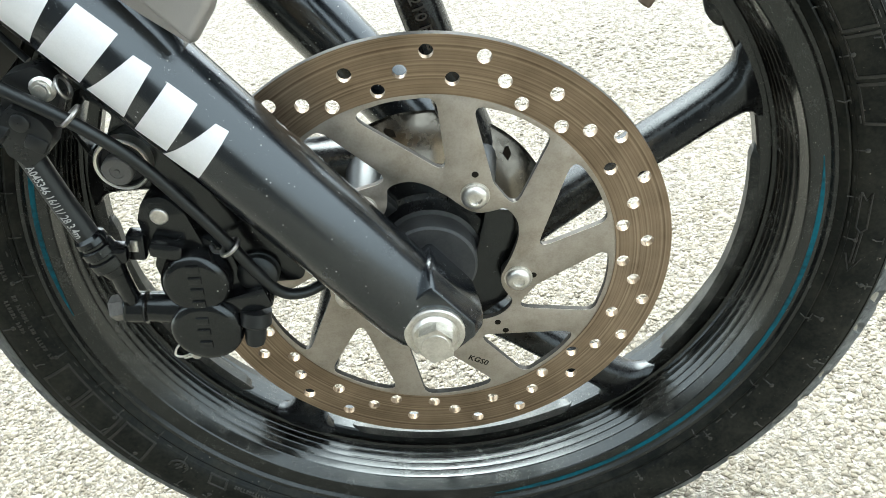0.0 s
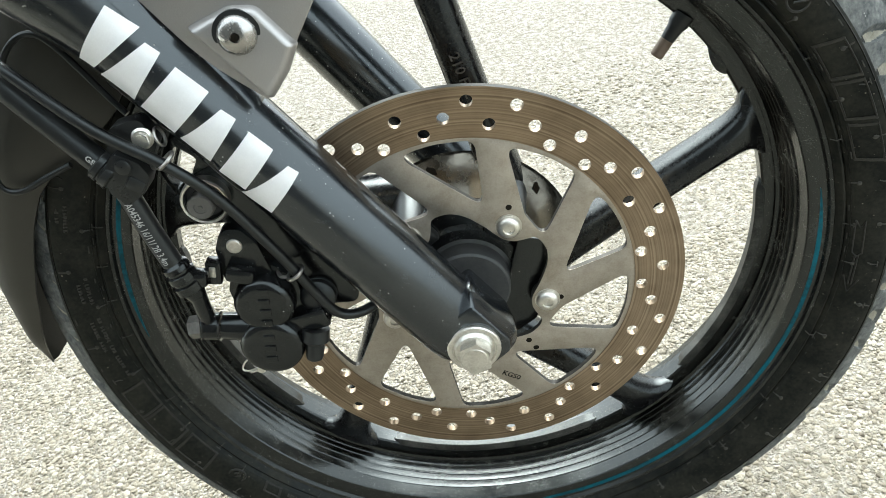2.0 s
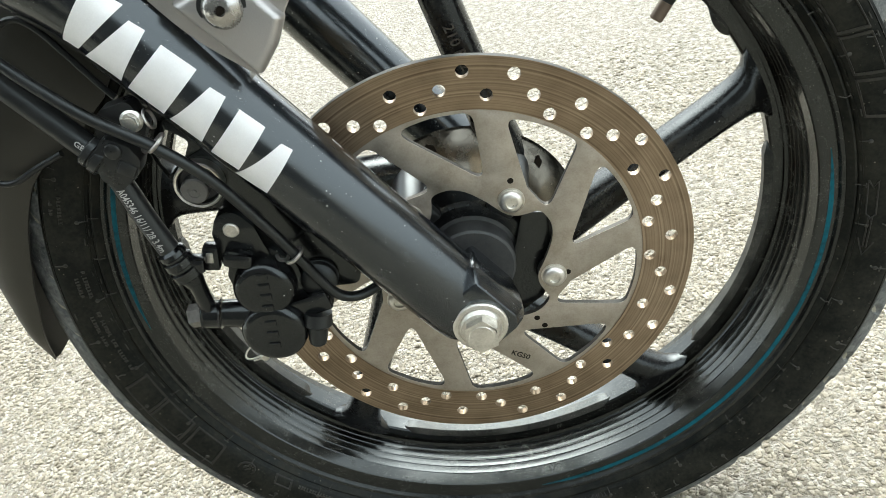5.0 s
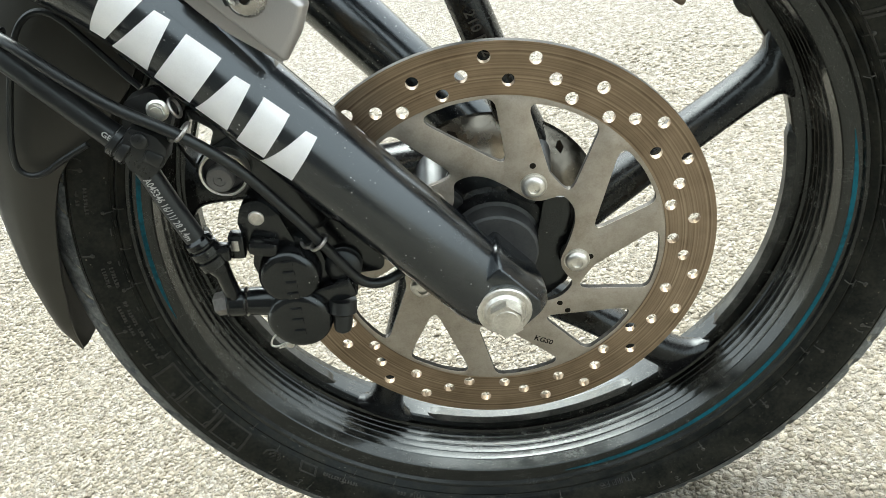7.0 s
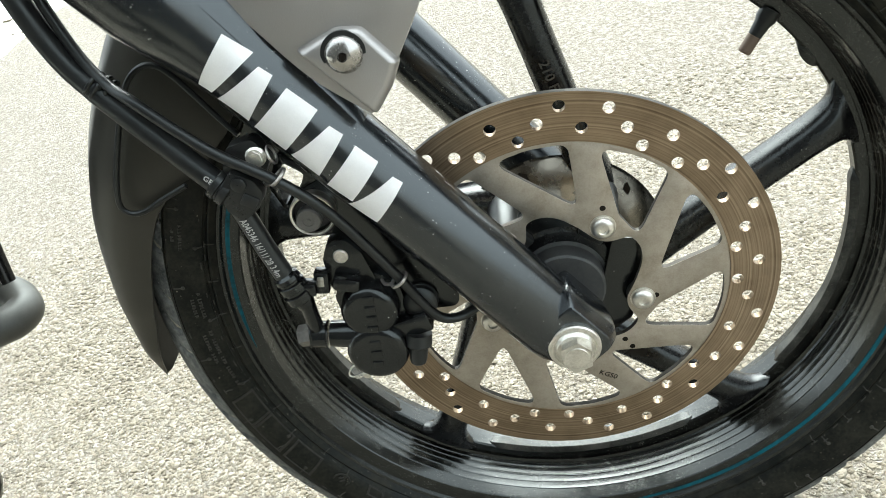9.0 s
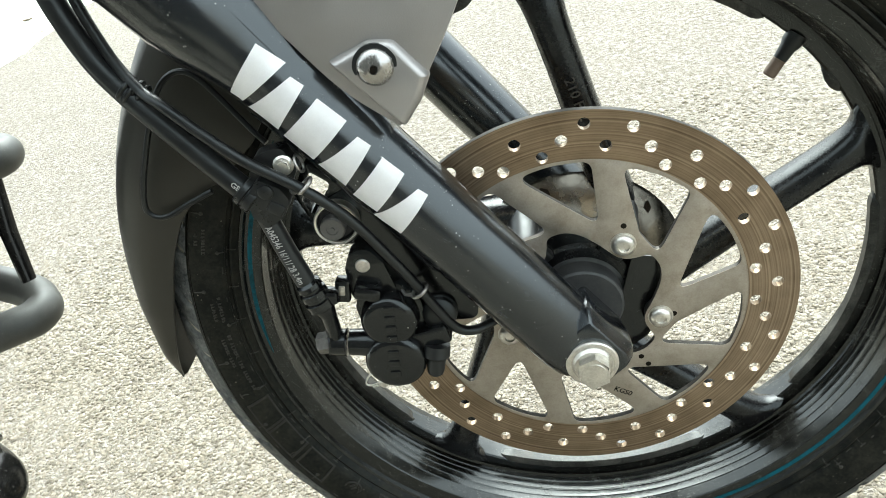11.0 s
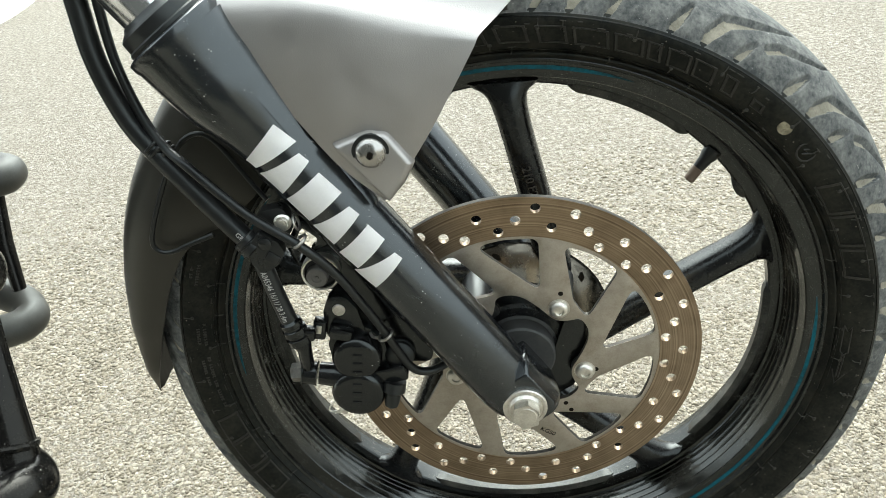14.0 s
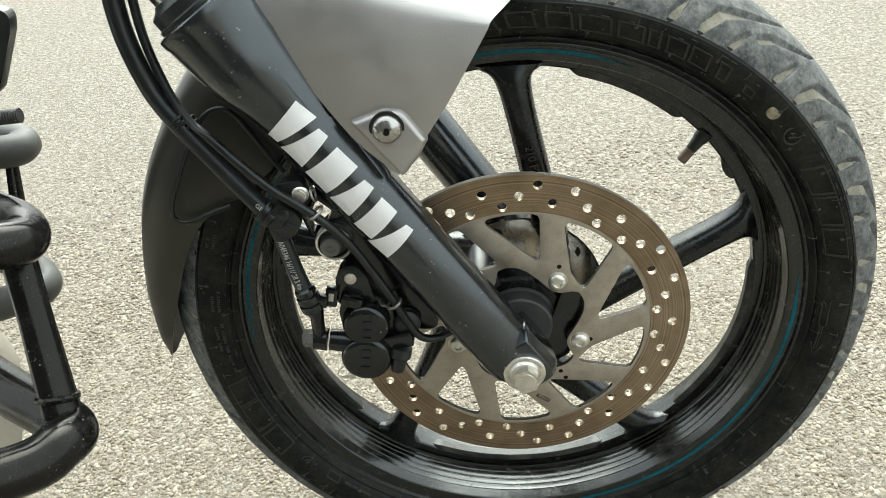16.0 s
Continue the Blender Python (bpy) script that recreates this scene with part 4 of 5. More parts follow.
# rear rib of the leg, with the rim under the name
bm = bmesh.new()
pts = [fk(s, -23.5 + 2.5 * math.sin(math.pi * (s - 96) / 150), -3) for s in range(96, 250, 7)]
tube(bm, pts, [3.0 if 0 < i < len(pts) - 1 else 1.2 for i in range(len(pts))], 10)
part("leg_rib", bm, M_FORK, leg)
# mounting rib along the front of the leg, under the panel
bm = bmesh.new()
rings = []
for s, more in ((171, -6.0), (172.5, -2.5), (175, -0.4), (180, 0.8), (190, 1.4), (240, 1.8), (300, 2.2), (328, 2.2)):
    r = float(np.interp(s, [p[0] for p in LEG], [p[1] for p in LEG]))
    # it swells smoothly out of the round leg
    sec = [(r * 0.5, -r * 0.6)]
    for k in range(11):
        f = k / 10
        a = radians(38 + 52 * f)
        q = r - 0.15 + (more + 0.15) * f * f * (3 - 2 * f)
        sec.append((q * math.sin(a), -q * math.cos(a)))
    sec += [(r + more, 8), (r * 0.5, 8)]
    rings.append([bm.verts.new(fk(s, o, y)) for o, y in sec])
for p, q in zip(rings, rings[1:]):
    for k in range(len(p) - 1):
        bm.faces.new((p[k], p[k + 1], q[k + 1], q[k]))
bm.faces.new(rings[0])
bm.faces.new(rings[-1][::-1])
part("leg_rib", bm, M_FORK, leg, "", 50)
# axle clamp
bm = bmesh.new()
outline = rounded([(2.0, 26.5), (24, -7.5), (23, -17), (10, -26), (-8, -26), (-20, -14), (-15, 16)], [4, 6, 6, 8, 10, 10, 8])
rings = []
for y, k in ((-12, 0.86), (-30, 0.99), (-40, 1.0), (-41.5, 0.985), (-49, 0.86), (-51.0, 0.82), (-51.6, 0.78)):
    rings.append([bm.verts.new((-2.5 + (x + 2.5) * k, y, -2.5 + (z + 2.5) * k)) for x, z in outline])
for p, q in zip(rings, rings[1:]):
    for k in range(len(p)):
        bm.faces.new((p[k], p[(k + 1) % len(p)], q[(k + 1) % len(p)], q[k]))
bm.faces.new(rings[0])
bm.faces.new(rings[-1])
part("axle_clamp", bm, M_FORK, leg, "", 30)
bm = spin(bmesh.new(), (-2.0, -52.5, -6.6), (0, -1, 0), [(-2.0, 15.0), (0, 15.8), (1.8, 15.8), (2.5, 15.0), (2.7, 13.2), (2.2, 12.8), (2.3, 12.2), (3.6, 11.6), (5.0, 10.8)], 40)
part("axle_washer", bm, M_STEEL, leg, "worn zinc-plated washer")
bm = plate(bmesh.new(), hexagon(-2.0, -6.8, 10.0, 0.3), [], -64.4, -55, 1.0)
spin(bm, (-2.0, -64.3, -6.6), (0, -1, 0), [(0, 7.6), (0.4, 7.0)], 24)
part("axle_bolt", bm, M_STEEL, leg, "zinc-plated hexagon axle bolt head", 25)

# the name on the leg: one plain slanted shape for each letter
def on_leg(bm, corners, lift=24.15, rows=8):
    """A thin decal patch wrapped on the leg between four corners of (s, angle): front pair first."""
    (s0, a0), (s1, a1), (s2, a2), (s3, a3) = corners
    grid = []
    for i in range(rows + 1):
        f = i / rows
        row = []
        for j in range(4):
            g = j / 3
            s = (s0 * (1 - g) + s1 * g) * (1 - f) + (s3 * (1 - g) + s2 * g) * f
            a = (a0 * (1 - g) + a1 * g) * (1 - f) + (a3 * (1 - g) + a2 * g) * f
            row.append(bm.verts.new(skin(s, a, lift + float(np.interp(s, [p[0] for p in LEG], [p[1] for p in LEG])) - 23.7)))
        grid.append(row)
    for p, q in zip(grid, grid[1:]):
        for j in range(3):
            bm.faces.new((p[j], p[j + 1], q[j + 1], q[j]))


for corners in (((259, 32), (242, 40), (245, -39), (252.5, -41)), ((236, 31), (228, 34), (222, -39), (241, -43)), ((219, 33), (200, 37), (198, -38), (218, -42)),
                ((190.5, 31), (182, 34), (176, -35), (194.5, -39)), ((173.5, 33), (158.5, 36), (153.5, -33), (169.5, -40)), ((147.5, 33), (141, 36), (135, -35), (153.5, -45))):
    bm = bmesh.new()
    on_leg(bm, corners)
    part("decal", bm, M_DECAL, leg, "plain silver lettering shape")

# far leg
FAR = Vector((1.5, 160.0, 5.0))
bm = spin(bmesh.new(), FAR, UP, LEG, 48)
far_leg = part("fork_leg", bm, M_FORK, bike, "satin black fork leg on the far side", 28)
part("fork_tube", spin(bmesh.new(), FAR, UP, [(330, 20.5), (520, 20.5)], 32), M_CHROME, far_leg)
bm = spin(bmesh.new(), (0, 88, 0), (0, 1, 0), [(0, 14), (70, 14), (72, 11)], 24)
part("axle", bm, M_ALLOY, bike, "dark axle spacer")

# ---- mudguard ----
def guard_profile(a):
    """Section of the mudguard at an angle round the wheel: outer radius, skirt radius and half width."""
    outer = float(np.interp(a, [88, 120, 133, 145, 157, 166, 176, 180, 184.4], [318, 320, 320, 316, 311, 306, 303, 302.5, 302]))
    skirt = float(np.interp(a, [88, 105, 125, 138, 145.5, 148.3, 153.8, 159, 167, 173, 179, 184.4], [262, 256, 236, 232, 240, 251, 261, 265.5, 271, 277.5, 288, 301.0]))
    half = float(np.interp(a, [88, 150, 170, 179, 184.4], [62, 60, 52, 42, 26]))
    return outer, skirt, half


def mudguard():
    bm = bmesh.new()
    rings = []
    for i in range(61):
        a = 184.4 - 96.4 * i / 60
        outer, skirt, half = guard_profile(a)
        drop = outer - skirt
        sec = [(-half, skirt), (-half * 1.02, skirt + drop * 0.25), (-half, skirt + drop * 0.5), (-half * 0.94, skirt + drop * 0.72), (-half * 0.82, outer - drop * 0.13), (-half * 0.62, outer - drop * 0.04), (-half * 0.3, outer)]
        sec = sec + [(0, outer + 0.5)] + [(-y, r) for y, r in sec[::-1]]
        inner = [(y * 0.955, r - 2.2 if abs(y) < half * 0.9 else r) for y, r in sec[::-1]]
        ring = []
        for y, r in sec + inner:
            x, z = polar(r, a)
            ring.append(bm.verts.new((x, MID + y, z)))
        rings.append(ring)
    n = len(rings[0])
    for p, q in zip(rings, rings[1:]):
        for j in range(n):
            bm.faces.new((p[j], p[(j + 1) % n], q[(j + 1) % n], q[j]))
    bm.faces.new(rings[0])
    bm.faces.new(rings[-1][::-1])
    return part("mudguard", bm, M_GUARD, bike, "dark grey plastic front mudguard behind the fork", 45)


guard = mudguard()


def side_panel():
    """The grey panel that carries the mudguard on the fork leg: a flat cheek and a shoulder folded over the tyre."""
    bm = bmesh.new()
    rows = [
        [(-78, -46, 161), (-73, -46, 164), (-66, -46, 172), (-57.5, -46, 185)],
        [(-103, -45, 187), (-80, -47, 196), (-60, -47, 199), (-42, -46, 206)],
        [(-125, -44, 221), (-95, -47, 228), (-62, -47.5, 230), (-27, -46, 229)],
        [(-152, -43, 262), (-107, -45.0, 268), (-60, -45.4, 257), (-13, -43.8, 250.5)],
        [(-158, -39, 286), (-108, -40.6, 285), (-56, -41, 269.5), (-9, -40.4, 256.5)],
        [(-161, -28, 299), (-110, -27, 296), (-53, -27, 281.5), (6, -25, 266)],
        [(-163, -16, 313), (-113, -14, 313), (-53, -11, 305), (32, -6, 287)],
        [(-160, 12, 330), (-115, 14, 329), (-50, 17, 324), (52, 20, 304)],
        [(-162, 45, 340), (-115, 46, 340), (-45, 48, 336), (66, 52, 316)],
    ]
    def fine(rows):
        cols = [smooth_path(c, 5) for c in zip(*rows)]
        return [smooth_path(r, 6) for r in zip(*cols)]
    g = fine(rows)
    front = [[bm.verts.new(p) for p in r] for r in g]
    back = [[bm.verts.new(p + Vector((0, 3.2, -1.0))) for p in r] for r in g]
    n, m = len(g), len(g[0])
    for i in range(n - 1):
        for j in range(m - 1):
            bm.faces.new((front[i][j], front[i][j + 1], front[i + 1][j + 1], front[i + 1][j]))
            bm.faces.new((back[i][j], back[i + 1][j], back[i + 1][j + 1], back[i][j + 1]))
    for i in range(n - 1):
        for j in (0, m - 1):
            bm.faces.new((front[i][j], front[i + 1][j], back[i + 1][j], back[i][j]))
    for j in range(m - 1):
        for i in (0, n - 1):
            bm.faces.new((front[i][j], back[i][j], back[i][j + 1], front[i][j + 1]))
    return part("side_panel", bm, M_GREY, guard, "metallic grey side panel bolted to the fork", 40)


panel = side_panel()
bm = bmesh.new()
lug = rounded([(-103, 201.5), (-82, 208), (-70, 206), (-57.0, 185.5), (-64, 174), (-75, 162.5)], [1, 8, 8, 2, 2, 2])
rings = []
for y, k in ((-44.5, 1.07), (-46.5, 1.065), (-48.2, 1.045), (-50.0, 1.01), (-51.4, 0.96), (-52.2, 0.90), (-52.5, 0.82)):
    rings.append([bm.verts.new((-79 + (x + 79) * k, y - (200 - z) * 0.02, 190 + (z - 190) * k)) for x, z in lug])
for p, q in zip(rings, rings[1:]):
    for k in range(len(p)):
        bm.faces.new((p[k], p[(k + 1) % len(p)], q[(k + 1) % len(p)], q[k]))
bm.faces.new(rings[-1])
part("panel_lug", bm, M_GREY, guard, "", 50)
bm = spin(bmesh.new(), (-81, -52.0, 196.2), (0, -1, 0), [(-2, 11.6), (0, 11.6), (0.5, 11.6), (0.6, 11.0)], 32)
part("bolt_collar", bm, M_RUBBER, guard, "black collar")
bm = spin(bmesh.new(), (-81, -52.4, 196.2), (0, -1, 0), [(0, 9.7), (1.1, 9.7), (2.9, 8.7), (4.4, 6.7), (5.3, 3.8), (5.5, 2.5), (4.0, 2.4)], 36)
dome = part("panel_bolt", bm, surface("polished_bolt_steel", (0.46, 0.45, 0.43), (0.3, 0.29, 0.27), 0.13, metal=1.0, amount=0.5), guard, "polished domed bolt")
# a near-black hexagon plate puts the socket's inner shade into colour
part("socket_shade", plate(bmesh.new(), hexagon(-81, 196.2, 2.0, 0.3), [], -58.05, -56.0), M_INK_SHADE, dome)
bm = bmesh.new()
tube(bm, smooth_path([(-160, -20, 158), (-167, -17, 167), (-178, -15, 186), (-186, -14, 199), (-194, -13.5, 206), (-204, -13, 205), (-214, -13, 197), (-226, -13.5, 179), (-236, -14, 161), (-245, -14, 143), (-249, -13.5, 130), (-245, -13, 123.5), (-236, -13, 123), (-222, -13.5, 128), (-205, -13, 133)], 6), 1.8, 10)
part("guard_cable", bm, M_RUBBER, guard, "thin black cable looped over the guard")

# ---- brake caliper ----
bm = bmesh.new()
body = rounded([(-131, 60), (-108, 60), (-97, 46), (-96, 24), (-101, 4), (-106, -5), (-122, -10), (-138, -3), (-140, 14), (-136, 30), (-137, 48)], 7)
plate(bm, body, [], -33, 26, 3.0)
caliper = part("brake_caliper", bm, M_BLACK, bike, "black two-piston brake caliper with dusty paint", 40)
for (x, z), r, y in (((-117.2, 38.5), 17.4, -44.5), ((-120.6, 9.4), 19.0, -45.5)):
    bm = spin(bmesh.new(), (x, -30, z), (0, -1, 0), [(0, r + 0.8), (-y - 34, r + 0.2), (-y - 32.6, r - 0.3), (-y - 31.2, r - 1.4), (-y - 30.4, r - 2.8), (-y - 30, r - 4.6)], 40)
    part("piston_boss", bm, M_BLACK, caliper, "", 30)
for k, (x, z) in enumerate(((-114.6, 49.5), (-115.6, 42.5), (-116.6, 35.5), (-118.0, 28), (-119.6, 18), (-120.9, 10.5), (-122.2, 2.5))):
    y = -45.0 if k < 4 else -46.0
    bm = block(bmesh.new(), (x, y + 0.2, z), (6.6, 1.2, 4.4), (0, 8, 0), 0.5)
    part("moulded_mark", bm, M_BLACK, caliper)
# pin ear and its stop block
bm = plate(bmesh.new(), rounded([(-136, 56), (-135, 77), (-129.5, 87.5), (-118.5, 87.5), (-111.5, 76), (-108, 54)], [3, 6, 8, 8, 7, 4]), [], -35.5, -24, 1.6)
block(bm, (-125.0, -38.6, 60.5), (16.6, 9.4, 9.6), (0, 23, 0), 2.6)
block(bm, (-139.5, -36, 64), (9, 9, 15), (0, 13, 0), 1.6)
part("pin_ear", bm, M_BLACK, caliper, "", 35)
bm = spin(bmesh.new(), (-124, -35.4, 77), (0, -1, 0), [(0, 4.6), (0.9, 4.4), (1.3, 3.8)], 24)
part("guide_pin", bm, M_STEEL, caliper, "bright guide pin end")
bm = block(bmesh.new(), (-139.4, -40.6, 65.5), (3.6, 1.2, 6.5), (0, 13, 0), 0.4)
part("spring_tab", bm, M_STEEL, caliper, "bright spring tab")
# inlet with banjo and bolt
bm = spin(bmesh.new(), (-112, -34, 16.0), (-1, 0, 0.23), [(0, 10.5), (18, 9.4), (28, 8.6), (36.5, 8.2)], 28)
part("inlet", bm, M_BLACK, caliper, "", 40)
bm = spin(bmesh.new(), (-148.6, -35, 24.6), (-1, 0, 0.23), [(0, 8.8), (0.6, 9.3), (1.3, 8.5), (9.4, 8.5), (10.1, 9.3), (10.8, 9.0)], 28)
banjo = part("banjo", bm, M_BLACK, caliper, "dark banjo fitting")
bm = plate(bmesh.new(), hexagon(0, 0, 7.0, 0.2), [], -8, 0, 0.9)
bm.transform(Matrix.Translation((-159.2, -35, 27.2)) @ pose(0, 0, 0, 0, 13, -90))
part("banjo_bolt", bm, surface("worn_zinc", (0.25, 0.243, 0.225), (0.09, 0.085, 0.08), 0.36, metal=0.9, amount=0.6, blotch=160), caliper, "worn dark hexagon banjo bolt", 25)
# bleed nipple with cap
bm = spin(bmesh.new(), (-93.5, -37, 14), (-0.28, -0.22, -1), [(0, 8.2), (7.5, 8.5), (8.6, 7.6), (9.2, 6.0), (17, 5.6), (20, 4.8), (21.4, 3.0)], 26)
part("bleed_cap", bm, M_RUBBER, caliper, "black rubber bleed cap")
bm = block(bmesh.new(), (-97, -34, 20), (26, 12, 13), (0, -8, 0), 1.8)
part("bridge", bm, M_BLACK, caliper)
bm = spin(bmesh.new(), (-87.8, -20, 32), (0, -1, 0.05), [(0, 10.6), (8, 11.2), (9, 10.2), (10.4, 10.2), (11.4, 11.0), (13.4, 10.6), (15, 9.0), (16, 5.0)], 28)
part("pin_boot", bm, M_RUBBER, caliper, "black rubber slide pin boot")
bm = bmesh.new()
tube(bm, smooth_path([(-140, -31, -4), (-145, -32, -7), (-147, -33, -11), (-144, -33, -13), (-138, -33, -12), (-139, -32, -14.5), (-144, -31, -16)], 5), 0.6, 6)
part("pad_spring", bm, M_STEEL, caliper, "bright wire pad clip")
bm = spin(bmesh.new(), (-136, -28, -13.5), (0, -1, 0), [(0, 2.8), (5, 2.8), (6, 2.0)], 14)
part("pad_pin", bm, M_STEEL, caliper)

# carrier between fork and caliper
bm = plate(bmesh.new(), rounded([(-141, 118), (-112, 128), (-92, 88), (-78, 62), (-62, 38), (-66, 22), (-86, 24), (-100, 48), (-112, 66), (-120, 86), (-136, 93)], [8, 10, 10, 10, 8, 6, 8, 8, 6, 8, 8]),
           [], -28, -12, 2.0)
carrier = part("caliper_bracket", bm, M_BLACK, bike, "black bracket between fork leg and caliper", 40)
bm = plate(bmesh.new(), rounded([(-152.5, 126), (-141, 145), (-118, 132), (-122, 108), (-148, 109)], 5), [rounded([(-149.5, 122), (-139.5, 139), (-130, 129), (-140.5, 112.5), (-146, 112.5)], 2.5)], -27, -15, 1.5)
part("bracket_arm", bm, M_BLACK, carrier)
bm = spin(bmesh.new(), (-131.5, -27.5, 106.5), (0, -1, 0), [(0, 12.0), (6.0, 12.0), (6.6, 11.0), (4.0, 10.4)], 32)
part("bush_cup", bm, M_ALLOY, carrier, "dark grey bush cup")
bm = lathe(bmesh.new(), [(-27.5, 11.8), (-27.5, 13.2), (-34.6, 13.4), (-35.6, 12.7), (-35.2, 11.6), (-33.8, 11.3)], 40, 0, 360, (-131.5, 106.5))
part("bush_ring", bm, M_STEEL, carrier, "scuffed bright bush ring")
bm = spin(bmesh.new(), (-134.0, -31, 104.6), (0, -1, 0), [(0, 7.6), (5.6, 7.4), (6.6, 6.6), (6.7, 3.4), (6.0, 3.2), (6.0, 1.4), (6.8, 1.2)], 28)
part("bracket_bolt", bm, surface("dull_zinc", (0.13, 0.127, 0.118), (0.26, 0.253, 0.23), 0.5, metal=0.5, amount=0.5, blotch=120), carrier, "dull dark bolt")

# ---- hoses ----
sleeve = smooth_path([(-243, -10, 345), (-244.5, -20, 310), (-244.5, -22, 294), (-242.5, -25, 262), (-234, -27, 228), (-221.5, -31, 206), (-203, -36, 181), (-184.5, -40, 156.5), (-170.5, -44, 139.5)], 8)
hose = part("brake_hose", tube(bmesh.new(), sleeve, 6.8, 20), M_RUBBER, bike, "black rubber brake hose in a sleeve")
bm = bmesh.new()
tube(bm, smooth_path([(-166, -45, 128), (-164.5, -45, 120), (-160.5, -45, 96), (-155, -45, 70)], 6), 5.9, 20)
lower = part("lower_hose", bm, M_RUBBER, hose, "black hose with pale printing")
bm = spin(bmesh.new(), (-170.5, -44, 139.5), (0.61, -0.17, -0.77), [(-5.2, 6.6), (-5.0, 8.6), (-4.2, 9.4), (-1.0, 9.4), (-0.4, 8.4), (0.4, 8.4), (1.0, 9.6), (5.0, 9.6), (6.0, 8.6), (6.4, 5.0)], 28)
plate(bm, rounded([(-170, 140), (-161, 150), (-150, 142), (-147, 134), (-152, 126), (-163, 120), (-170, 128)], 4), [], -52.5, -38, 3.6)
plate(bm, rounded([(-160, 161), (-144, 163), (-139, 149), (-151, 132), (-167, 148)], 5), [], -46, -35, 1.8)
block(bm, (-155.5, -52.0, 131), (10, 4.0, 8), (0, 40, 0), 1.8)
spin(bm, (-158, -50, 142), (0, -1, 0), [(0, 4.6), (4.0, 4.2), (4.6, 3.2)], 18)
part("hose_clamp", bm, M_PLASTIC, hose, "black hose clamp block", 40)
bm = spin(bmesh.new(), (-145.6, -45.5, 152.6), (0, -1, 0.1), [(0, 5.8), (0.9, 5.8), (1.4, 5.2), (2.0, 4.4)], 28)
hexed = plate(bmesh.new(), hexagon(-145.6, 152.7, 4.0, 0.5), [], -49.6, -47, 0.7)
spin(bm, (-145.6, -49.3, 152.8), (0, -1, 0), [(0, 3.1), (0.7, 2.8)], 20)
clamp_bolt = part("clamp_bolt", bm, M_STEEL, hose, "bright flanged bolt")
part("bolt_head", hexed, M_STEEL, clamp_bolt, "", 25)
bm = bmesh.new()
ax = Vector((0.97, -0.02, 0.2)).normalized()
e1 = ax.orthogonal().normalized()
e2 = ax.cross(e1)
tube(bm, [Vector((-137.2, -45, 151.5)) + (e1 * math.cos(k * math.pi / 14) + e2 * math.sin(k * math.pi / 14)) * 4.8 for k in range(28)], 0.9, 8, closed=True)
part("clip_washer", bm, M_WORN, hose, "bright spring washer seen edge on")
bm = bmesh.new()
spin(bm, (-156.6, -45, 78), (5.2, 0.6, -23), [(-1, 5.6), (0, 6.6), (0.8, 7.6), (3.6, 7.9), (4.4, 7.0), (5.6, 7.0), (6.4, 8.4), (10.4, 8.6), (11.2, 7.4), (12.6, 7.4), (13.4, 8.8), (18.6, 8.6), (19.8, 6.8), (24, 5.6)], 24)
block(bm, (-147, -44, 66), (12, 9, 9), (0, 15, 0), 2)
part("hose_crimp", bm, M_BLACK, hose, "scuffed black hose end fitting")
bm = bmesh.new()
tube(bm, smooth_path([(-151, -44, 56), (-152.5, -41, 46), (-154, -37, 33)], 5), 5.0, 14)
part("hose_neck", bm, M_BLACK, hose)


def hose_print():
    pts, faces = lettering("A045346 16/11/ 28 3.4m", 5.4, 0.09)
    path = [Vector(p) for p in smooth_path([(-166, -45, 128), (-164.5, -45, 120), (-160.5, -45, 96), (-155, -45, 70)], 6)]
    run = [0.0]
    for a, b in zip(path, path[1:]):
        run.append(run[-1] + (b - a).length)
    width = max(p.x for p in pts)
    bm = bmesh.new()
    vs = []
    for p in pts:
        s = 7.6 + p.x * (run[-1] - 18.5) / width
        i = max(k for k in range(len(run)) if run[k] <= s)
        i = min(i, len(path) - 2)
        d = (path[i + 1] - path[i]).normalized()
        base = path[i] + d * (s - run[i])
        side = Vector((-d.z, 0, d.x))
        f = (p.y - 2.0) / 5.4
        vs.append(bm.verts.new(base + side * (6.1 * math.sin(f)) + Vector((0, -6.1 * math.cos(f), 0))))
    for f in faces:
        bm.faces.new([vs[k] for k in f])
    return part("printing", bm, M_PRINT, hose, "pale printed characters")


hose_print()
pts, faces = lettering("GB", 4.6, 0.1)
bm = bmesh.new()
d = Vector((0.64, -0.2, -0.74)).normalized()
side = Vector((-d.z, 0, d.x)).normalized()
vs = []
for p in pts:
    f = (p.y - 1.8) / 7.1
    vs.append(bm.verts.new(Vector((-176.0, -42.3, 149.6)) + d * p.x + side * (7.15 * math.sin(f)) + Vector((0, -7.15 * math.cos(f), 0))))
for f in faces:
    bm.faces.new([vs[k] for k in f])
part("printing", bm, M_PRINT, hose, "pale printed characters")
bm = bmesh.new()
thin = smooth_path([(-230, -9, 345), (-232, -19, 310), (-232.5, -21, 292), (-231, -24, 260), (-223, -28, 226), (-211, -36, 207), (-198, -44, 197), (-180, -49, 178), (-162, -52, 160), (-137, -53, 139),
                    (-119, -48, 114), (-104, -43, 82), (-94, -40, 58), (-87, -37, 38), (-79, -34, 21), (-68, -30, 15), (-53, -22, 16), (-36, -14, 20), (-22, -8, 26)], 7)
cable = part("sensor_cable", tube(bmesh.new(), thin, 3.1, 14), M_RUBBER, bike, "thin black sensor cable along the fork")
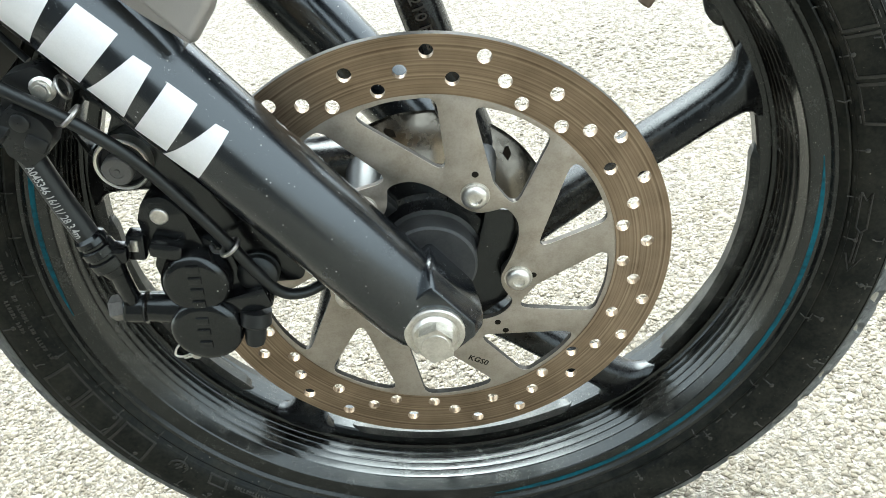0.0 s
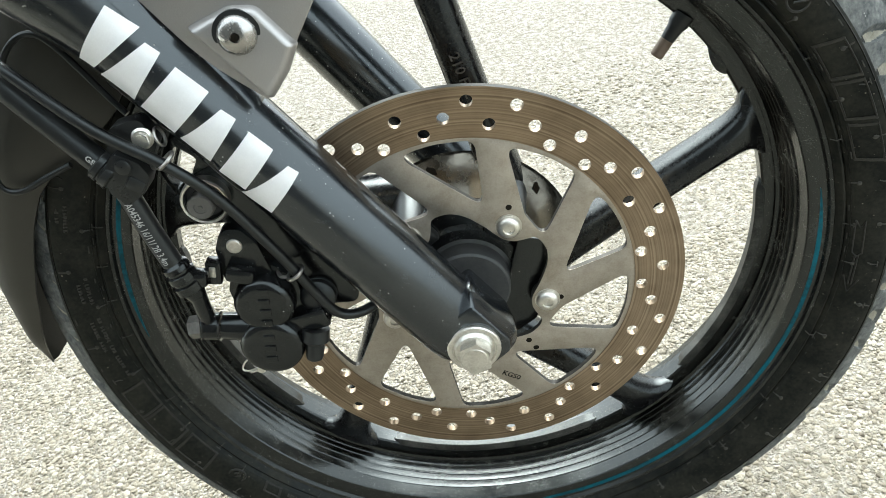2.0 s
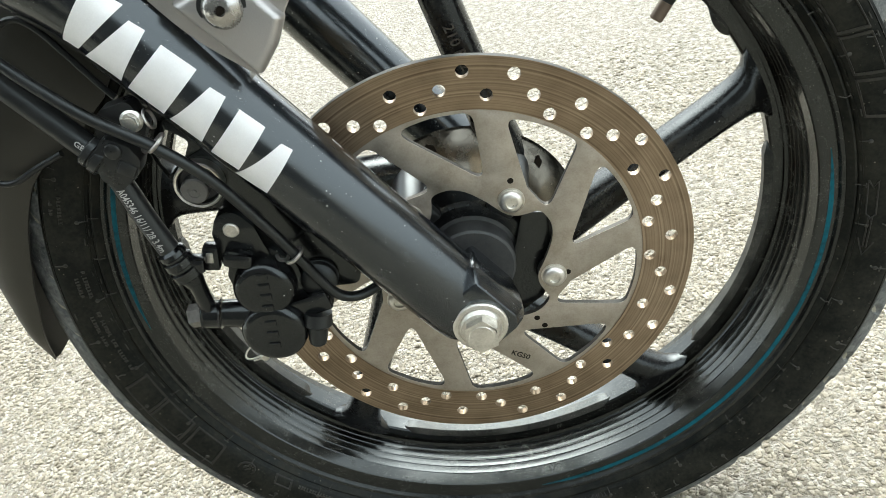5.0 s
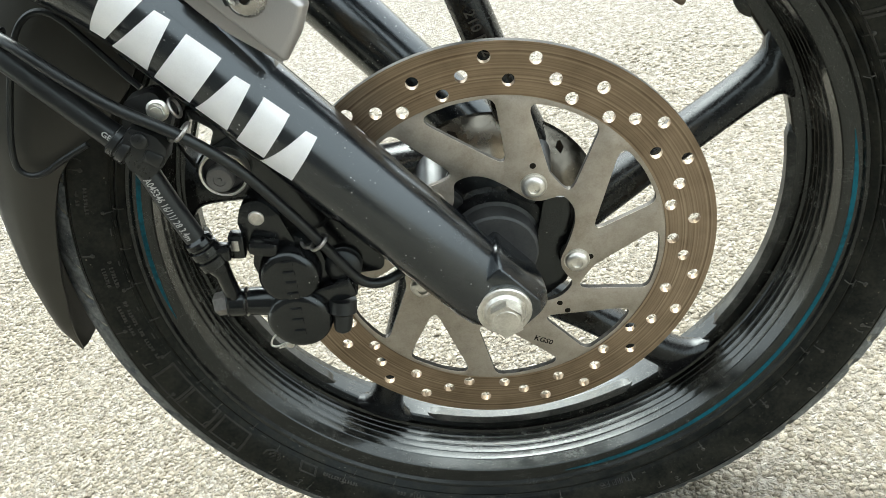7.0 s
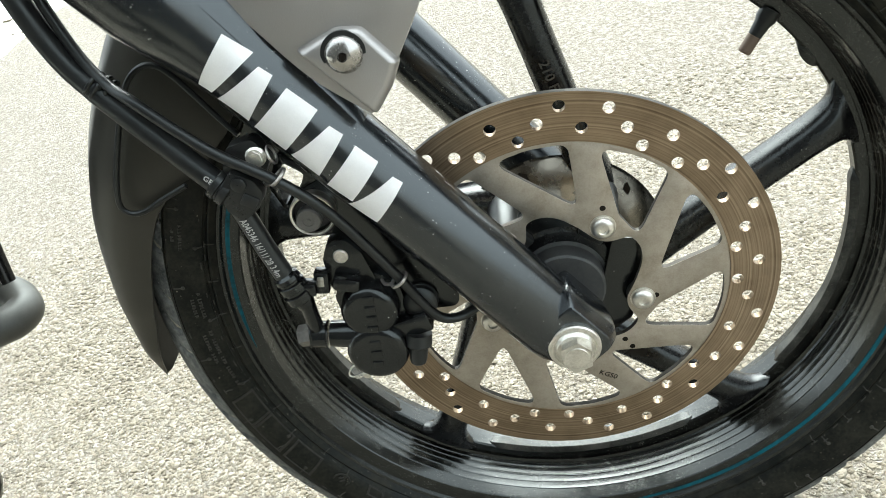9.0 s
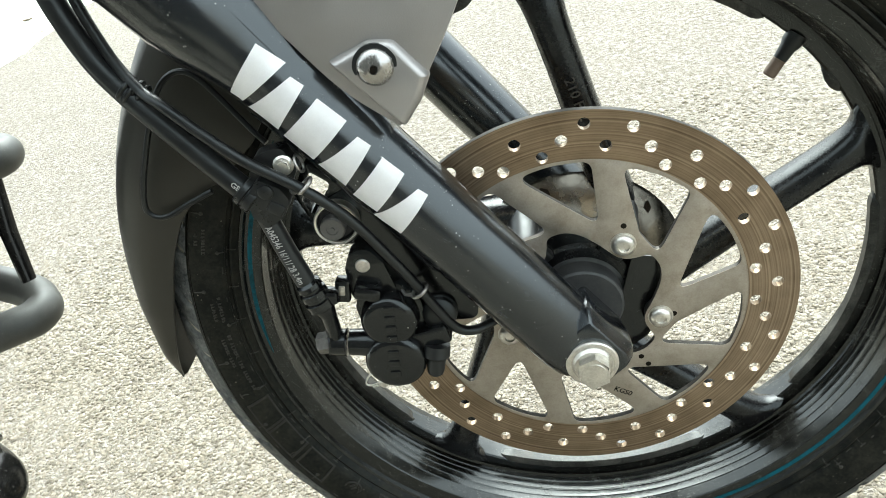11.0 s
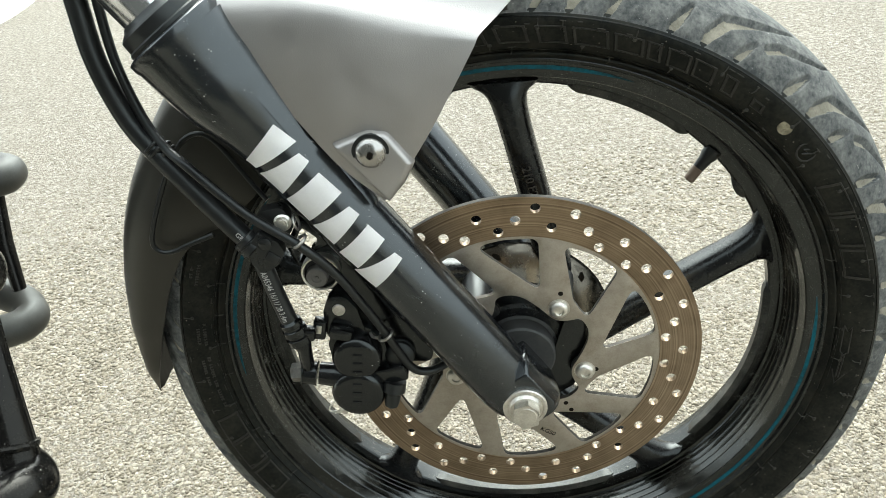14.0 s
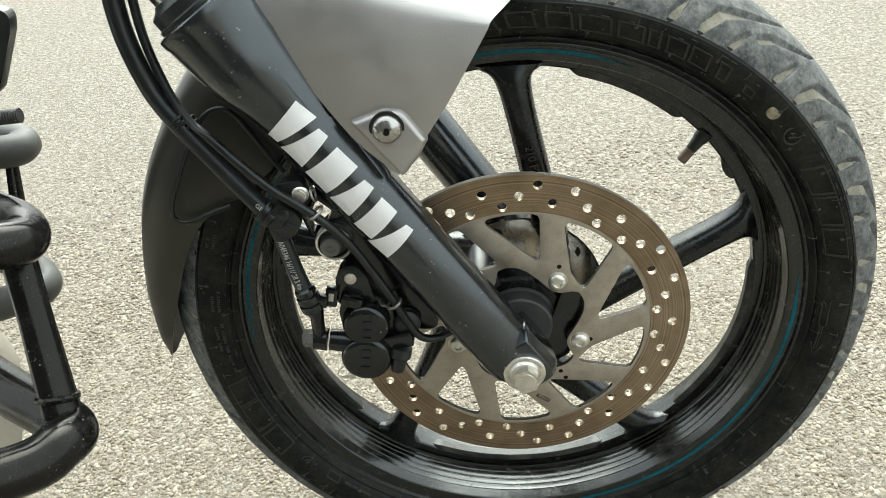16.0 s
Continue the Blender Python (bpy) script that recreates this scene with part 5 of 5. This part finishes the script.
for c, d, r in (((-219, -31, 206), (0.62, -0.15, -0.78), 8.6), ((-212, -33, 205), (0.62, -0.2, -0.75), 6.0)):
    bm = bmesh.new()
    ax = Vector(d).normalized()
    for off in (-1.9, 1.9):
        ring = []
        e1 = ax.orthogonal().normalized()
        e2 = ax.cross(e1)
        for k in range(24):
            ring.append(Vector(c) + ax * off + (e1 * math.cos(k * math.pi / 12) + e2 * math.sin(k * math.pi / 12)) * (r - 1.4))
        tube(bm, ring, 1.25, 8, closed=True)
    part("cable_tie", bm, M_PLASTIC, cable, "black cable tie")
for c, d, r in (((-136, -52, 141), (0.55, 0.1, -0.83), 5.2), ((-94, -40, 56), (0.42, 0.1, -0.9), 5.4)):
    bm = bmesh.new()
    ax = Vector(d).normalized()
    e1 = Vector((0, 1, 0)).cross(ax).normalized()
    e2 = ax.cross(e1)
    ring = [Vector(c) + (e1 * math.cos(k * math.pi / 12) + e2 * math.sin(k * math.pi / 12)) * r for k in range(24)]
    tube(bm, ring, 1.1, 8, closed=True)
    tube(bm, smooth_path([Vector(c) + e1 * r, Vector(c) + e1 * (r + 6) + Vector((0, 4, 2)), Vector(c) + e1 * (r + 9) + Vector((0, 12, 6))], 5), 1.1, 8)
    part("wire_guide", bm, M_WORN, cable, "bent steel wire guide")

# ---- crash guards behind the wheel ----
def bent(pts, r, name, parent, label="", paint=None):
    return part(name, tube(bmesh.new(), smooth_path(pts, 10), r, 22), paint or M_BAR, parent, label, 60)


near_guard = bent([(-428, -73, 118), (-353, -143, 114), (-299, -182, 108), (-265, -203, 105), (-252, -214, 103), (-252, -228, 106), (-263, -243, 106), (-305, -275, 117), (-385, -326, 134)], 13.5,
                  "crash_guard", bike, "gloss black tubular crash guard with dusty paint")
bent([(-430, -60, 205), (-345, -115, 206), (-290, -150, 205), (-268, -165, 203), (-261, -178, 201.5), (-267, -192, 205.5), (-300, -215, 217), (-380, -260, 240)], 12.6, "guard_loop", near_guard)
bm = bmesh.new()
tube(bm, [(-274, -166, 196), (-265, -187, 158), (-256, -210, 112)], [9.4, 9.0, 10.4], 16, 0.8)
stay = part("guard_stay", bm, M_BAR, near_guard, "flattened black stay welded between the tubes")
bm = bmesh.new()
weld = Vector((0.0, -0.45, -0.9)).normalized()
e1 = weld.orthogonal().normalized()
e2 = weld.cross(e1)
tube(bm, [Vector((-257.6, -206, 120)) + (e1 * math.cos(k * math.pi / 12) + e2 * math.sin(k * math.pi / 12)) * (9.6 + 0.8 * math.sin(k * 2.7)) for k in range(24)], 2.0, 8, closed=True)
part("weld_bead", bm, M_BAR, stay)
far_guard = bent([(-574, 26, 20), (-484, 41, 24), (-440, 60, 25), (-424, 74, 24), (-425, 90, 27), (-453, 106, 38), (-574, 138, 66)], 14.5, "crash_guard", bike, "dusty grey-black tubular crash guard, second of the pair", M_DUSTY)
bent([(-560, 100, 142), (-470, 112, 142), (-432, 120, 140), (-424, 130, 140), (-432, 142, 141), (-470, 150, 144), (-560, 160, 150)], 14.5, "guard_loop", far_guard, "", M_DUSTY)
bm = bmesh.new()
tube(bm, [(-437, 128, 130), (-438, 112, 84), (-432, 96, 38)], [5.5, 7.0, 6.0], 12, 0.7)
part("guard_stay", bm, M_BAR, far_guard)

# parts of the machine further back
bm = plate(bmesh.new(), rounded([(-420, 360), (-330, 300), (-303, 287), (-306, 276), (-326, 240), (-420, 180)], [4, 4, 6, 6, 6, 4]), [], -40, -30, 2.5)
part("shroud", bm, M_PLASTIC, bike, "black plastic shroud edge")
# rounded engine bulk, out of view, added to darken the rim's reflections
bm = bmesh.new()
rings = []
for x, wide, low, high in ((-462, 66, 150, 330), (-470, 88, 110, 400), (-500, 106, 70, 450), (-560, 116, 52, 470), (-640, 120, 48, 470), (-720, 116, 52, 455), (-764, 104, 66, 430), (-776, 80, 100, 390)):
    ring = []
    for k in range(32):
        a = 2 * math.pi * k / 32
        c, q = math.cos(a), math.sin(a)
        side = math.copysign(abs(c) ** 0.6, c) * wide * (1.0 - 0.16 * max(0.0, q))
        ring.append(bm.verts.new((x - 26 * q, 55 + side, (low + high) / 2 + math.copysign(abs(q) ** 0.6, q) * (high - low) / 2)))
    rings.append(ring)
for p, q in zip(rings, rings[1:]):
    for k in range(32):
        bm.faces.new((p[k], p[(k + 1) % 32], q[(k + 1) % 32], q[k]))
bm.faces.new(rings[0])
bm.faces.new(rings[-1][::-1])
part("unseen_engine_bulk", bm, M_PLASTIC, bike, "unseen black engine bulk added behind the front wheel")
bm = bmesh.new()
profile = []
for k in range(12):
    profile += [(k * 1.8, 4.2), (k * 1.8 + 0.9, 5.0)]
spin(bm, (-341, -37, 221), (1, 0, 0.03), profile, 16)
part("threaded_stud", bm, M_ALLOY, bike, "dark threaded stud")
bm = bmesh.new()
tube(bm, smooth_path([(-392, -95, 110), (-362, -108, 92), (-352, -120, 72), (-356, -145, 30), (-372, -160, -10)], 8), 16, 18)
part("foot_casting", bm, M_TAN, bike, "faded tan painted bracket", 50)
